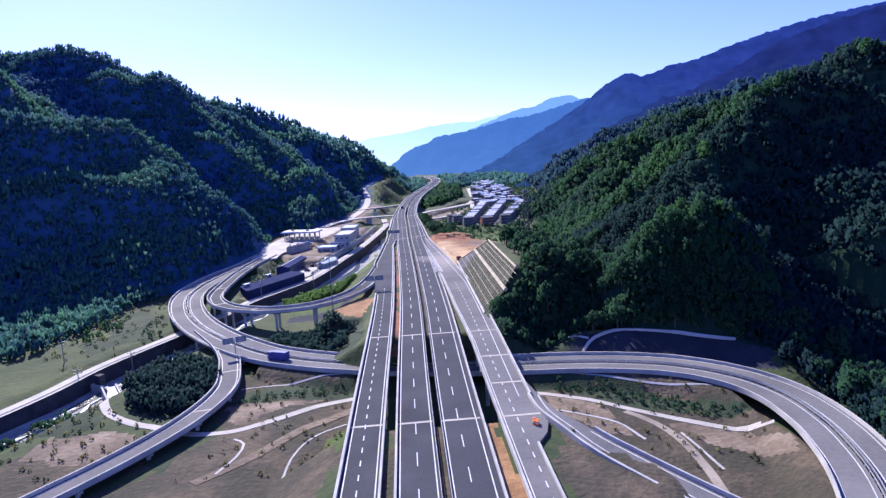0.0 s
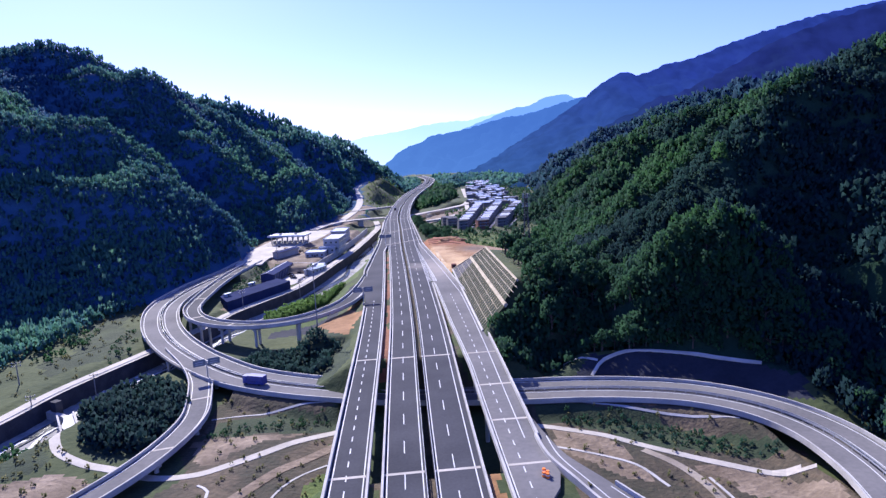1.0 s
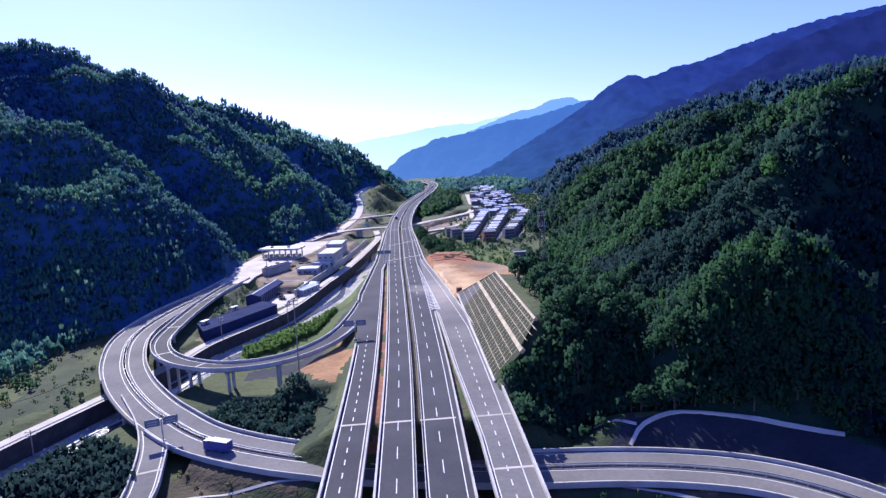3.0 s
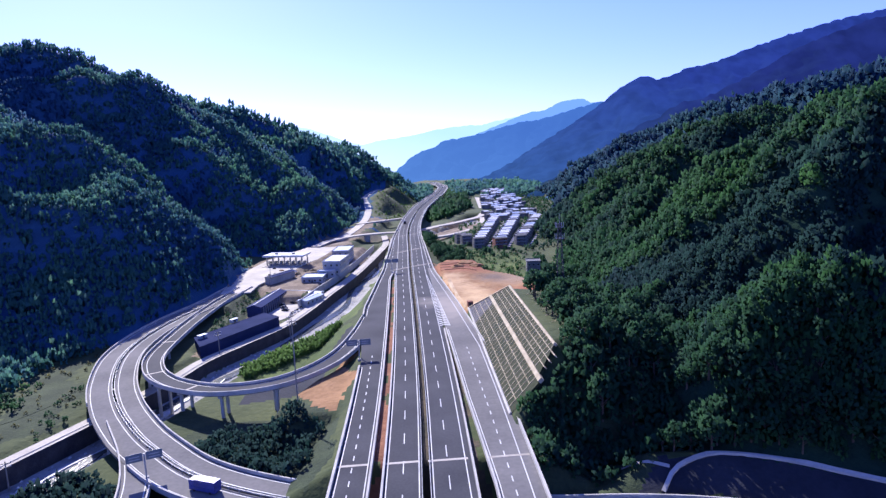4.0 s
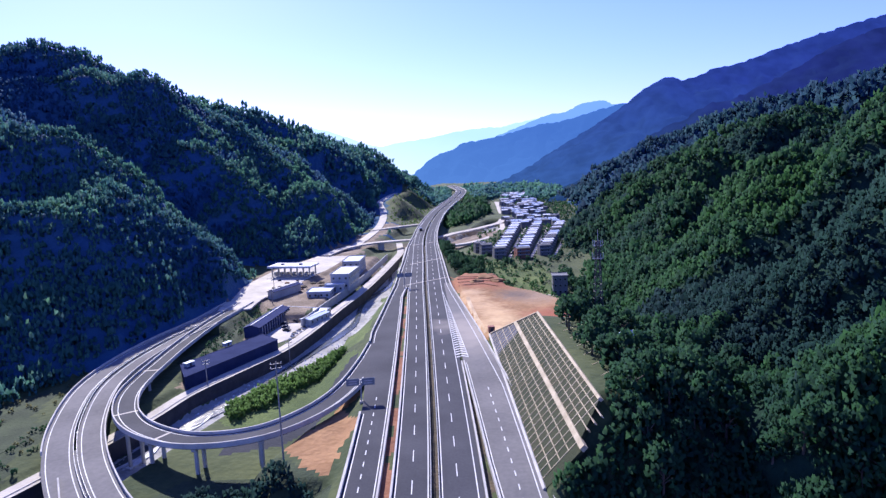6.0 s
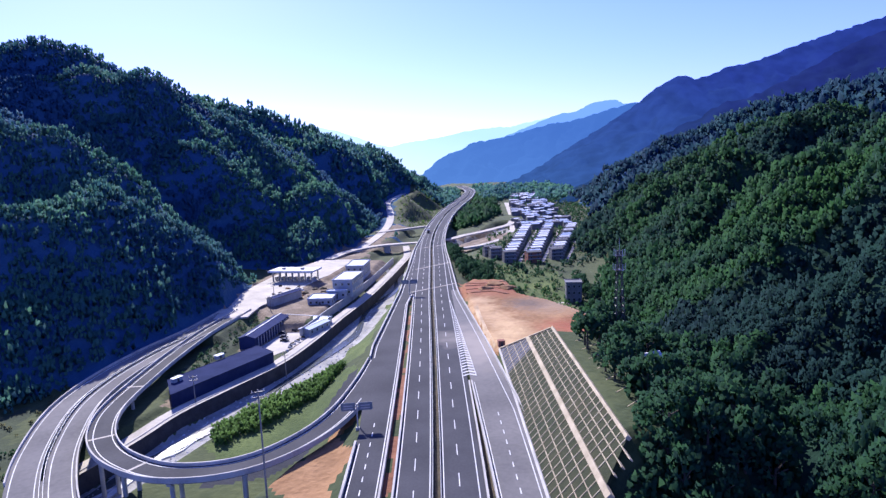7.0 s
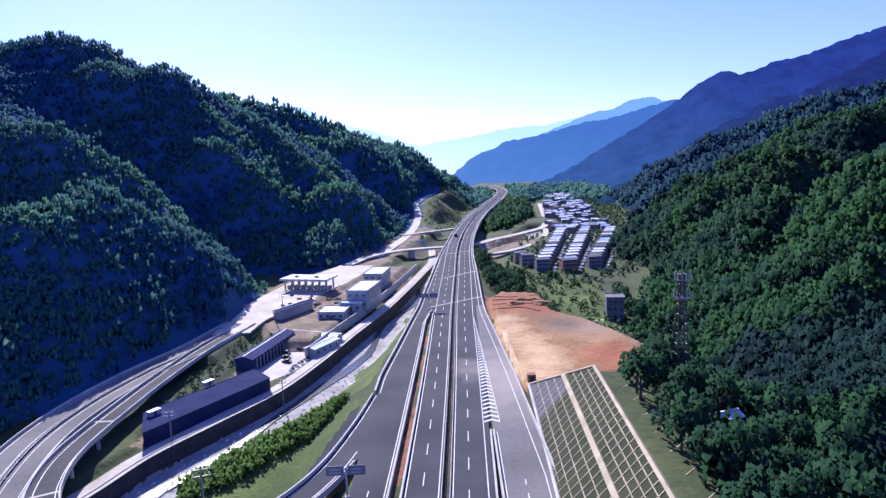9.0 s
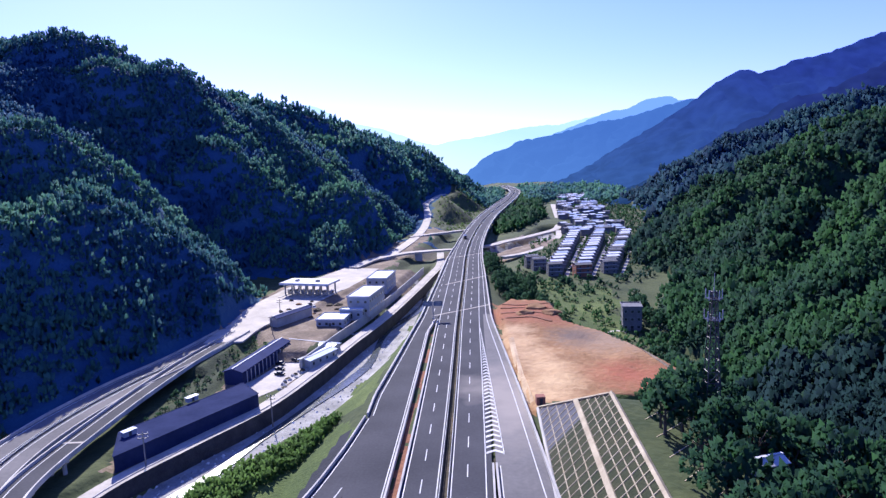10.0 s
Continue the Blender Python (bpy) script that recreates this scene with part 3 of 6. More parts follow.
ribbon_object("carriageway", c3, profile(c3, [113, 200, 250, 320, 400, 470], [15.5, 15.2, 13.2, 12.2, 11.3, 11.2]), profile(c3, [113, 123, 131, 140, 150, 200, 300, 369, 455, 470], [21.4, 21.6, 27.0, 25.8, 25.3, 25.6, 25.5, 21.3, 15.2, 14.6]), 0, -0.8, ASPHALT_DUSTY, motorway)
f0 = span(main_line, 466, 1800)
ribbon_object("carriageway", f0, profile(f0, [466, 635, 700, 1800], [-17.8, -13.8, -11.5, -11]), -9.6, 0, -0.8, ASPHALT, motorway)
ribbon_object("carriageway", f0, 11.1, profile(f0, [466, 630, 700, 1800], [14.6, 12.0, 11.6, 11.4]), 0, -0.8, ASPHALT, motorway)
road_loop = structure("road_loop", "pale asphalt interchange loop with concrete parapets", "road")
ribbon_object("carriageway", loop_line, -8.6, -0.5, 0, -0.9, ASPHALT_DUSTY, road_loop)
ribbon_object("carriageway", loop_line, 0.5, 8.0, 0, -0.9, ASPHALT_DUSTY, road_loop)
road_branch = structure("road_branch", "pale asphalt ramp with concrete parapets", "road")
ribbon_object("carriageway", branch_line, -3.6, 3.6, 0, -0.9, ASPHALT_DUSTY, road_branch)
road_ramp = structure("road_ramp", "pale asphalt exit ramp curving over the river", "road")
ribbon_object("carriageway", tight_line, -3.7, 3.7, 0, -0.9, ASPHALT, road_ramp)
riverside = structure("road_riverside", "pale concrete lane along the river wall", "road")
ribbon_object("lane", river_road, -2.2, 2.2, 0, -0.6, CONCRETE_ROAD, riverside)


# ---- road furniture ----
def parapet(line, offset, parent, height=0.95, width=0.42, name="parapet", mat=None, bottom=-0.6):
    return ribbon_object(name, line, np.asarray(offset) - width / 2, np.asarray(offset) + width / 2, height, bottom, mat or CONCRETE, parent)


def edge_line(line, offset, parent, width=0.24):
    return ribbon_object("edge_line", line, np.asarray(offset) - width / 2, np.asarray(offset) + width / 2, 0.03, 0.008, PAINT, parent)


def guard_rail(line, offset, parent):
    """A steel beam on posts."""
    off = np.broadcast_to(np.asarray(offset, dtype=float), len(line))
    v, f = ribbon(line, off - 0.05, off + 0.05, 0.82, 0.48)
    v, f = [tuple(p) for p in v], list(f)
    nr = normals_of(line)
    run = np.concatenate([[0], np.cumsum(np.linalg.norm(np.diff(line[:, :2], axis=0), axis=1))])
    for s in np.arange(0, run[-1], 4.0):
        i = min(np.searchsorted(run, s), len(line) - 1)
        c = line[i, :2] + nr[i] * off[i]
        o = len(v)
        for z in (-0.2, 0.85):
            v += [(c[0] - 0.08, c[1] - 0.08, line[i, 2] + z), (c[0] + 0.08, c[1] - 0.08, line[i, 2] + z), (c[0] + 0.08, c[1] + 0.08, line[i, 2] + z), (c[0] - 0.08, c[1] + 0.08, line[i, 2] + z)]
        f += [(o, o + 1, o + 5, o + 4), (o + 1, o + 2, o + 6, o + 5), (o + 2, o + 3, o + 7, o + 6), (o + 3, o, o + 4, o + 7), (o + 4, o + 5, o + 6, o + 7)]
    return mesh_object("guard_rail", v, f, STEEL, parent)


def dash_mesh(length, width):
    me = bpy.data.meshes.new("lane_dash")
    a, b = width / 2, length / 2
    me.from_pydata([(-a, -b, 0.03), (a, -b, 0.03), (a, b, 0.03), (-a, b, 0.03), (-a, -b, 0.008), (a, -b, 0.008), (a, b, 0.008), (-a, b, 0.008)], [], [(0, 1, 2, 3), (0, 4, 5, 1), (1, 5, 6, 2), (2, 6, 7, 3), (3, 7, 4, 0)])
    me.materials.append(PAINT)
    return me


def dashes(line, offset, y0, y1, step, mesh, parent, along=False):
    """Dashes of one mesh along a line, each an object of its own."""
    off = np.broadcast_to(np.asarray(offset, dtype=float), len(line))
    nr = normals_of(line)
    run = np.concatenate([[0], np.cumsum(np.linalg.norm(np.diff(line[:, :2], axis=0), axis=1))])
    if along:
        stops = np.arange(y0, min(y1, run[-1]), step)
        idx = np.interp(stops, run, np.arange(len(line)))
    else:
        idx = np.interp(np.arange(y0, y1, step), line[:, 1], np.arange(len(line)))
    for q in idx:
        i = min(int(q), len(line) - 2)
        u = q - i
        p = line[i] * (1 - u) + line[i + 1] * u
        n = nr[i] * (1 - u) + nr[i + 1] * u
        o = off[i] * (1 - u) + off[i + 1] * u
        ob = new("lane_dash", mesh)
        ob.parent = parent
        ob.matrix_basis = Matrix.Translation((p[0] + n[0] * o, p[1] + n[1] * o, p[2])) @ Matrix.Rotation(math.atan2(-n[1], n[0]) * -1, 4, "Z")


LONG_DASH, SHORT_DASH = dash_mesh(6.0, 0.22), dash_mesh(2.4, 0.26)
L = main_line
near = span(L, 20, 1000)
bridge = span(L, 136, 214)
# inner carriageways: left -9.6..-0.7, right 0.9..11
dashes(L, -5.2, 60, 760, 15, LONG_DASH, motorway)
dashes(L, 5.3, 67, 760, 15, LONG_DASH, motorway)
for off in (-8.9, -1.5, 1.7):
    edge_line(span(L, 20, 1800), off, motorway)
edge_line(span(L, 20, 330), 9.6, motorway)
far_edge = span(L, 330, 1800)
edge_line(far_edge, profile(far_edge, [330, 450, 640], [9.6, 9.3, 9.0]), motorway)
guard_rail(span(L, 20, 1800), -0.85, motorway)
guard_rail(span(L, 20, 1800), 1.05, motorway)
left_in = span(L, 20, 462)
parapet(left_in, profile(left_in, [20, 440, 462], [-9.75, -9.75, -9.7]), motorway, 0.8, 0.5)
right_in = span(L, 20, 326)
parapet(right_in, profile(right_in, [20, 326], [11.1, 11.4]), motorway, 0.8, 0.5)
# outer left carriageway
c0a = span(L, 20, 1800)
l0 = profile(c0a, [20, 285, 300, 330, 369, 466, 635, 700, 1800], [-21.3, -21.3, -21.5, -23.9, -24.4, -18.0, -14.0, -11.6, -11.1])
cut_in = (c0a[:, 1] < 286)
parapet(c0a[cut_in], l0[cut_in], motorway, 0.95, 0.6)
cut_out = (c0a[:, 1] > 352)
parapet(c0a[cut_out], l0[cut_out], motorway, 0.95, 0.6)
edge_line(c0a[cut_in], l0[cut_in] + 1.0, motorway)
edge_line(c0a[cut_out], l0[cut_out] + 1.6, motorway)
parapet(left_in, profile(left_in, [20, 440, 462], [-12.9, -12.6, -10.6]), motorway, 0.8, 0.5)
edge_line(left_in, profile(left_in, [20, 440, 462], [-13.8, -13.5, -11.4]), motorway)
dashes(L, -17.4, 60, 300, 6.0, SHORT_DASH, motorway)
dashes(L, -12.6, 480, 700, 15, LONG_DASH, motorway)
# outer right carriageway
c3a = span(L, 150, 1800)
r3 = profile(c3a, [150, 200, 300, 369, 455, 470, 630, 700, 1800], [25.5, 25.8, 25.7, 21.4, 15.3, 14.7, 12.1, 11.7, 11.5])
parapet(c3a, r3, motorway, 0.95, 0.6)
edge_line(c3a, r3 - np.interp(c3a[:, 1], [150, 300, 470, 640], [3.0, 2.6, 2.2, 1.2]), motorway)
c3l = span(L, 60, 326)
l3 = profile(c3l, [60, 200, 250, 326], [15.7, 15.4, 13.4, 12.2])
parapet(c3l, l3, motorway, 0.85, 0.5)
edge_line(c3l, l3 + 0.9, motorway)
dashes(L, np.interp(L[:, 1], [100, 200, 300, 400], [19.8, 19.4, 18.2, 16.5]), 70, 300, 6.0, SHORT_DASH, motorway)
# exit to the east, curving down to the loop
EXIT = [(27.2, 160, 0), (27.0, 150, 0), (27.6, 140, -0.1), (30.7, 130, -0.3), (34.2, 120.4, -0.8), (39, 111.5, -1.4), (50, 95, -2.6), (66, 76, -4.6), (82, 60, -6.4), (96, 44, -8)]
exit_line = curve_points(EXIT, 2)
road_exit = structure("road_exit", "pale asphalt exit lane curving away to the east", "road")
ribbon_object("carriageway", exit_line, -np.interp(-exit_line[:, 1], [-160, -150, -133, -125, -115], [1.0, 2.6, 5.0, 6.2, 7.2]), 0.0, -0.02, -0.9, ASPHALT_DUSTY, road_exit)
parapet(span(exit_line, 20, 150.5), 0.2, road_exit, 0.95, 0.6)
edge_line(span(exit_line, 20, 150.5), -2.3, road_exit)
lower = span(exit_line, 20, 127)
inner = -np.interp(-lower[:, 1], [-133, -125, -115], [5.0, 6.2, 7.2])
parapet(lower, inner - 0.2, road_exit)
edge_line(lower, inner + 1.0, road_exit)
stub = span(L, 20, 120)
ribbon_object("carriageway", stub, 15.5, 21.4, -0.015, -0.8, ASPHALT_DUSTY, motorway)
ribbon_object("verge_kerb", span(L, 20, 128), 21.5, 22.0, 0.7, -0.6, CONCRETE, motorway)
# expansion joints of the bridge
def joint(x0, x1, y0, y1, parent, z=0.0, width=0.9):
    d = Vector((x1 - x0, y1 - y0))
    ln = np.array([(x0, y0, z), (x1, y1, z)])
    return ribbon_object("expansion_joint", ln, -width / 2, width / 2, 0.035, 0.012, CONCRETE_ROAD, parent)


for yj in (138.2, 212.3):
    for a, b in ((-19.4, -11.6), (-7.9, 0.6), (2.8, 12.4), (17.3, 27.4)):
        joint(a, b, yj, yj + 0.2, motorway)
for yj in (160.5, 184.0):
    joint(17.4, 27.6, yj, yj, motorway)
joint(-13.5, 13.8, 468, 489, motorway)
joint(-12, 12.5, 541, 566, motorway)
joint(-13, 10, 640, 660, motorway)
# hatching at the entry
def hatching():
    for k, yb in enumerate(np.arange(332, 441, 3.0)):
        u = (yb - 332) / (443 - 332)
        xa = float(np.interp(yb, L[:, 1], L[:, 0])) + 9.9
        xb = xa + 4.4 * (1 - u)
        xm = (xa + xb) / 2
        v = []
        for z in (0.03, 0.01):
            v += [(xa, yb - 1.6, z), (xm, yb - 0.2, z), (xb, yb - 1.6, z), (xb, yb - 0.6, z), (xm, yb + 0.8, z), (xa, yb - 0.6, z)]
        mesh_object("hatch_bar", v, [(0, 1, 4, 5), (1, 2, 3, 4), (6, 7, 1, 0), (7, 8, 2, 1), (8, 9, 3, 2), (11, 10, 4, 5)], PAINT, motorway)


hatching()
tip = span(L, 330, 446)
edge_line(tip, profile(tip, [330, 446], [14.3, 9.6]), motorway)

# loop roads
for lo, hi, side_line in ((-8.6, -0.5, loop_line), (0.5, 8.0, loop_line)):
    edge_line(side_line, lo + 1.1, road_loop)
    edge_line(side_line, hi - 1.1, road_loop)
guard_rail(loop_line, -0.42, road_loop)
guard_rail(loop_line, 0.42, road_loop)
# the loop's outer parapet opens where the branch leaves
gap = [i for i, p in enumerate(loop_line) if (-108 < p[0] < -70) and 225 < p[1] < 292]
g0, g1 = gap[0], gap[-1]
parapet(loop_line[:g0 + 2], -8.7, road_loop)
parapet(loop_line[g1 - 1:], -8.7, road_loop)
parapet(loop_line, 8.1, road_loop)
parapet(span(branch_line, 20, 226), -3.7, road_branch)
parapet(branch_line[6:], 3.7, road_branch)
edge_line(branch_line[4:], 2.6, road_branch)
edge_line(span(branch_line, 20, 232), -2.6, road_branch)
for s in (212.0,):
    i = int(np.argmin(np.abs(branch_line[:, 1] - s)))
    joint(branch_line[i, 0] - 3.4, branch_line[i, 0] + 3.4, s - 1.2, s + 1.2, road_branch, branch_line[i, 2])
i = int(np.argmin(np.abs(branch_line[:, 1] - 178)))
joint(branch_line[i, 0] - 3.3, branch_line[i, 0] + 3.3, 177, 178.5, road_branch, branch_line[i, 2])
tl_ramp = tight_line[(tight_line[:, 1] < 458) & (tight_line[:, 0] < -23.4)]
parapet(tight_line[tight_line[:, 1] < 458], -3.85, road_ramp)
parapet(tight_line[(tight_line[:, 1] < 458) & (tight_line[:, 0] < -24.6)], 3.85, road_ramp)
edge_line(tight_line[tight_line[:, 1] < 458], -2.8, road_ramp)
edge_line(tl_ramp, 2.2, road_ramp)
for s in (120, 168, 200):
    p = tight_line[min(s // 3, len(tight_line) - 2)]
    q = normals_of(tight_line)[min(s // 3, len(tight_line) - 2)]
    joint(p[0] - q[0] * 3.5, p[0] + q[0] * 3.5, p[1] - q[1] * 3.5, p[1] + q[1] * 3.5, road_ramp, p[2])


def column(parent, x, y, z0, z1, radius, name="pier"):
    bm = bmesh.new()
    bmesh.ops.create_cone(bm, cap_ends=True, segments=14, radius1=radius, radius2=radius, depth=z1 - z0, matrix=Matrix.Translation((x, y, (z0 + z1) / 2)))
    return part(name, bm, CONCRETE, parent)


def bents(line, start, stop, step, offsets, radius, parent):
    """Rows of columns under a viaduct, with a cap beam over each row."""
    nr = normals_of(line)
    run = np.concatenate([[0], np.cumsum(np.linalg.norm(np.diff(line[:, :2], axis=0), axis=1))])
    for s in np.arange(start, min(stop, run[-1]), step):
        i = int(np.searchsorted(run, s))
        for o in offsets:
            x, y = line[i, :2] + nr[i] * o
            z0 = float(height_at(x, y)[0]) - 0.5
            if z0 < line[i, 2] - 2.2:
                column(parent, x, y, z0, line[i, 2] - 1.4, radius)
        a, b = line[i, :2] + nr[i] * (min(offsets) - 1.2), line[i, :2] + nr[i] * (max(offsets) + 1.2)
        ribbon_object("cap_beam", np.array([(*a, line[i, 2]), (*b, line[i, 2])]), -0.7, 0.7, -0.88, -1.9, CONCRETE, parent)


bents(tight_line, 128, 236, 17, (-1.9, 1.9), 0.6, road_ramp)
bents(loop_line, 268, 415, 21, (-6, 0, 6), 0.65, road_loop)
bents(loop_line, 6, 60, 22, (-6, 0, 6), 0.65, road_loop)
bents(branch_line, 40, 170, 20, (-1.8, 1.8), 0.6, road_branch)
for yb in (150, 175.5, 200):
    for xb in (-17.5, -13.5, -6.5, -1.5, 4.5, 10.5, 19, 25):
        column(motorway, xb, yb, float(height_at(xb, yb)[0]) - 0.4, -0.8, 0.6)

# ---- lanes, walls and water ----
wall_side = np.array([p for p in river_road])
ribbon_object("river_wall", wall_side, 2.3, 3.9, 0.1, -6.6, DARK_STONE, riverside)
ribbon_object("coping", wall_side, 2.62, 4.1, 0.2, 0.11, CONCRETE_ROAD, riverside)
ribbon_object("kerb", wall_side, 2.2, 2.6, 0.45, -0.4, CONCRETE, riverside)
upper = span(river_road, 395, 640)
ribbon_object("retaining_wall", span(river_road, 428, 640), -6.2, -5.6, 4.4, -0.5, GREY_WALL, riverside)
riverside_line = river_line.copy()
water = ribbon_object("water", riverside_line, -2.2 + 3.0 * np.sin(np.arange(len(river_line)) * 0.35), 1.6 + 3.2 * np.sin(np.arange(len(river_line)) * 0.35 + 0.3), 0.12, -0.5, WATER)
tagged(water, "shallow river glittering over pale gravel", "river", kind="structure")


def rapids(start, stop, offset, width, seed):
    rr = np.random.RandomState(seed)
    ln = river_line[(river_line[:, 1] >= start) & (river_line[:, 1] <= stop)]
    fine = curve_points(ln[:, :3], 2.5)
    k = np.arange(len(fine))
    off = offset + 1.3 * np.sin(k * 0.55 + seed) + np.convolve(rr.uniform(-1, 1, len(k) + 4), np.ones(3) / 3, "same")[2:-2] * 0.9
    half = width * np.clip(0.35 + rr.uniform(-0.3, 0.45, len(k)), 0.04, 1)
    return ribbon_object("rapids", fine, off - half, off + half, 0.2, -0.3, FOAM, water)


for q in ((150, 215, -2.5, 1.0), (195, 240, 2.0, 1.3), (225, 300, -0.5, 1.0), (290, 330, 1.0, 1.6)):
    rapids(*q, int(q[0]))


def river_stones():
    """Boulders and ripples strewn over the gravel bed."""
    rr = np.random.RandomState(41)
    v, f = [], []
    for k in range(900):
        i = rr.randint(20, len(river_line) - 30)
        nr = normals_of(river_line[i:i + 2])[0]
        p = river_line[i, :2] + nr * rr.uniform(-8, 8) + rr.uniform(-3, 3, 2)
        s, o = rr.uniform(0.25, 0.8), len(v)
        for a in range(5):
            v.append((p[0] + s * rr.uniform(0.7, 1.2) * math.cos(a * 1.257), p[1] + s * 1.3 * rr.uniform(0.7, 1.2) * math.sin(a * 1.257), -18.3))
        v.append((p[0], p[1], -18.2 + s * 0.7))
        f += [(o + a, o + (a + 1) % 5, o + 5) for a in range(5)]
    return tagged(mesh_object("river_stones", v, f, STONE), "pale boulders strewn over the river gravel", "stones", kind="stuff")


STONE = material("pale_river_stone", (0.25, 0.25, 0.25), (0.62, 0.62, 0.60), 0.8, 0.3, 2.0, per="island", spread=0.8)
river_stones()


def dirt_lane(name, pts, width, mat, label, lift=0.12):
    line = curve_points([(x, y, 0) for x, y in pts], 3)
    nr = normals_of(line)
    left = line[:, :2] - nr * width / 2
    right = line[:, :2] + nr * width / 2
    mid = line[:, :2]
    zl, zm, zr = (height_at(q[:, 0], q[:, 1]) for q in (left, mid, right))
    v, f = [], []
    for i in range(len(line)):
        v += [(*left[i], zl[i] + lift), (*mid[i], zm[i] + lift), (*right[i], zr[i] + lift), (*left[i], zl[i] - 0.6), (*right[i], zr[i] - 0.6)]
    for i in range(len(line) - 1):
        a, b = 5 * i, 5 * i + 5
        f += [(a, a + 1, b + 1, b), (a + 1, a + 2, b + 2, b + 1), (a + 3, a, b, b + 3), (a + 2, a + 4, b + 4, b + 2)]
    ob = mesh_object(name, v, f, mat, smooth=False)
    return tagged(ob, label, "lane", kind="structure")


dirt_lane("path", [(-22, 189), (-34, 183.8), (-42, 177.8), (-49.6, 172.2), (-56, 168.2), (-64, 167.5), (-71, 169.8), (-79.8, 174.2), (-88.5, 177.4), (-97.7, 183.6), (-104.2, 193), (-109, 204)], 2.8, CONCRETE_ROAD, "pale concrete farm lane under the motorway")
dirt_lane("path", [(22, 186), (34, 181), (51.6, 172), (63.7, 162.8), (78.5, 153), (92, 145.5)], 2.4, CONCRETE_ROAD, "pale concrete farm lane beneath the exit")
dirt_lane("path", [(58, 164), (64, 155.5), (66.5, 147), (66.6, 133), (65, 120)], 2.4, DUST, "dusty grey track over bare ground")
dirt_lane("path", [(68.6, 150), (69.4, 142), (70.2, 130)], 0.7, CONCRETE, "thin concrete gutter beside the track")
dirt_lane("path", [(33, 169), (42.5, 163.7), (53, 157), (57.5, 147)], 0.9, CONCRETE, "thin concrete ditch over bare ground")
dirt_lane("path", [(-22, 181), (-30.4, 173.2), (-36, 168), (-42.4, 157.7), (-48, 149), (-58, 138)], 3.2, TAN, "tan earth track below the motorway")
dirt_lane("path", [(31, 218), (40, 220.5), (52, 217), (62, 212.5)], 0.8, CONCRETE, "thin pale footpath above the loop road")
dirt_lane("path", [(58, 206.5), (64, 212), (75, 213.5), (88, 208.5), (97, 202.5), (108, 194)], 0.9, CONCRETE, "thin pale coping along the dark bank", 0.5)
dirt_lane("path", [(35, 196), (48.5, 189.4), (64.5, 182.4), (88, 171)], 0.7, CONCRETE, "narrow concrete ditch in dry ground")
dirt_lane("path", [(-24, 203.5), (-42, 204), (-56, 204), (-63, 203)], 0.7, CONCRETE, "narrow concrete ditch beside the canal")
dirt_lane("path", [(-24, 170), (-29.5, 165.6), (-33.8, 159.5), (-36.5, 149), (-37, 138)], 0.6, CONCRETE, "curved concrete gutter round a green bank")
dirt_lane("path", [(-54.5, 162), (-51, 158.5), (-51, 151), (-54, 142)], 0.7, CONCRETE, "curved concrete gutter in dark soil")
dirt_lane("path", [(-150, 268), (-138, 282), (-128, 300)], 1.0, DARK_GRASS, "dark field boundary between crops")


def weir():
    """A low concrete sill across the river with a sloping side channel of white water."""
    ob = structure("weir", "low grey concrete weir with white water", "weir")
    sill = np.array([(-127, 229, -15.6), (-119, 224, -15.6), (-112.5, 219, -15.6)])
    ribbon_object("sill", sill, -0.8, 0.8, 0, -4, CONCRETE, ob)
    chute = curve_points([(-116, 221, -15.4), (-108, 208, -15.8), (-101, 196, -16.2), (-96.5, 189, -16.6)], 2)
    ribbon_object("channel_wall", chute, -2.6, -2.0, 1.4, -3, CONCRETE, ob)
    ribbon_object("channel_wall", chute, 2.0, 2.6, 1.4, -3, CONCRETE, ob)
    rr = np.random.RandomState(8)
    ribbon_object("white_water", chute, -1.9, 1.9 - rr.uniform(0, 1.2, len(chute)), 0.5, -2, FOAM, ob)
    gate = np.array([(-123.5, 228.5, -14.5), (-121, 227, -14.5)])
    ribbon_object("gate_house", gate, -1.2, 1.2, 2.4, -2, DARK_STONE, ob)


weir()
# mountain road beyond the toll plaza and the crossing under the viaduct
north = structure("road_mountain", "pale concrete mountain road under construction", "road")
ribbon_object("lane", mount, -4.5, 4.5, 0, -2, CONCRETE_ROAD, north)
crossing = curve_points([(-88, 640, -5.2), (-76, 672, -4.0), (-55, 694, -3.4), (-32, 706, -3.6), (-8, 722, -5), (16, 748, -6.5), (30, 778, -7.4), (50, 806, -7.8), (70, 838, -8), (92, 880, -8), (104, 960, -8), (116, 1100, -8), (132, 1300, -8)], 6)
ribbon_object("lane", crossing, -4.2, 4.2, 0, -1.3, CONCRETE_ROAD, north)
link = curve_points([(-64, 800, -3), (-40, 822, -3), (-14, 848, -3.4), (6, 872, -5)], 6)
ribbon_object("lane", link, -3, 3, 0, -2, CONCRETE_ROAD, north)
lower_road = curve_points([(26, 690, -8), (44, 706, -8), (66, 742, -8), (84, 800, -8), (92, 860, -8)], 6)
ribbon_object("lane", lower_road, -3, 3, 0.0, -2, CONCRETE_ROAD, north)
bmp = bmesh.new()
box_mesh(bmp, -47.5, -41.5, 697.5, 701.5, -14, -4.7, 0.3)
part("pier", bmp, CONCRETE, north)
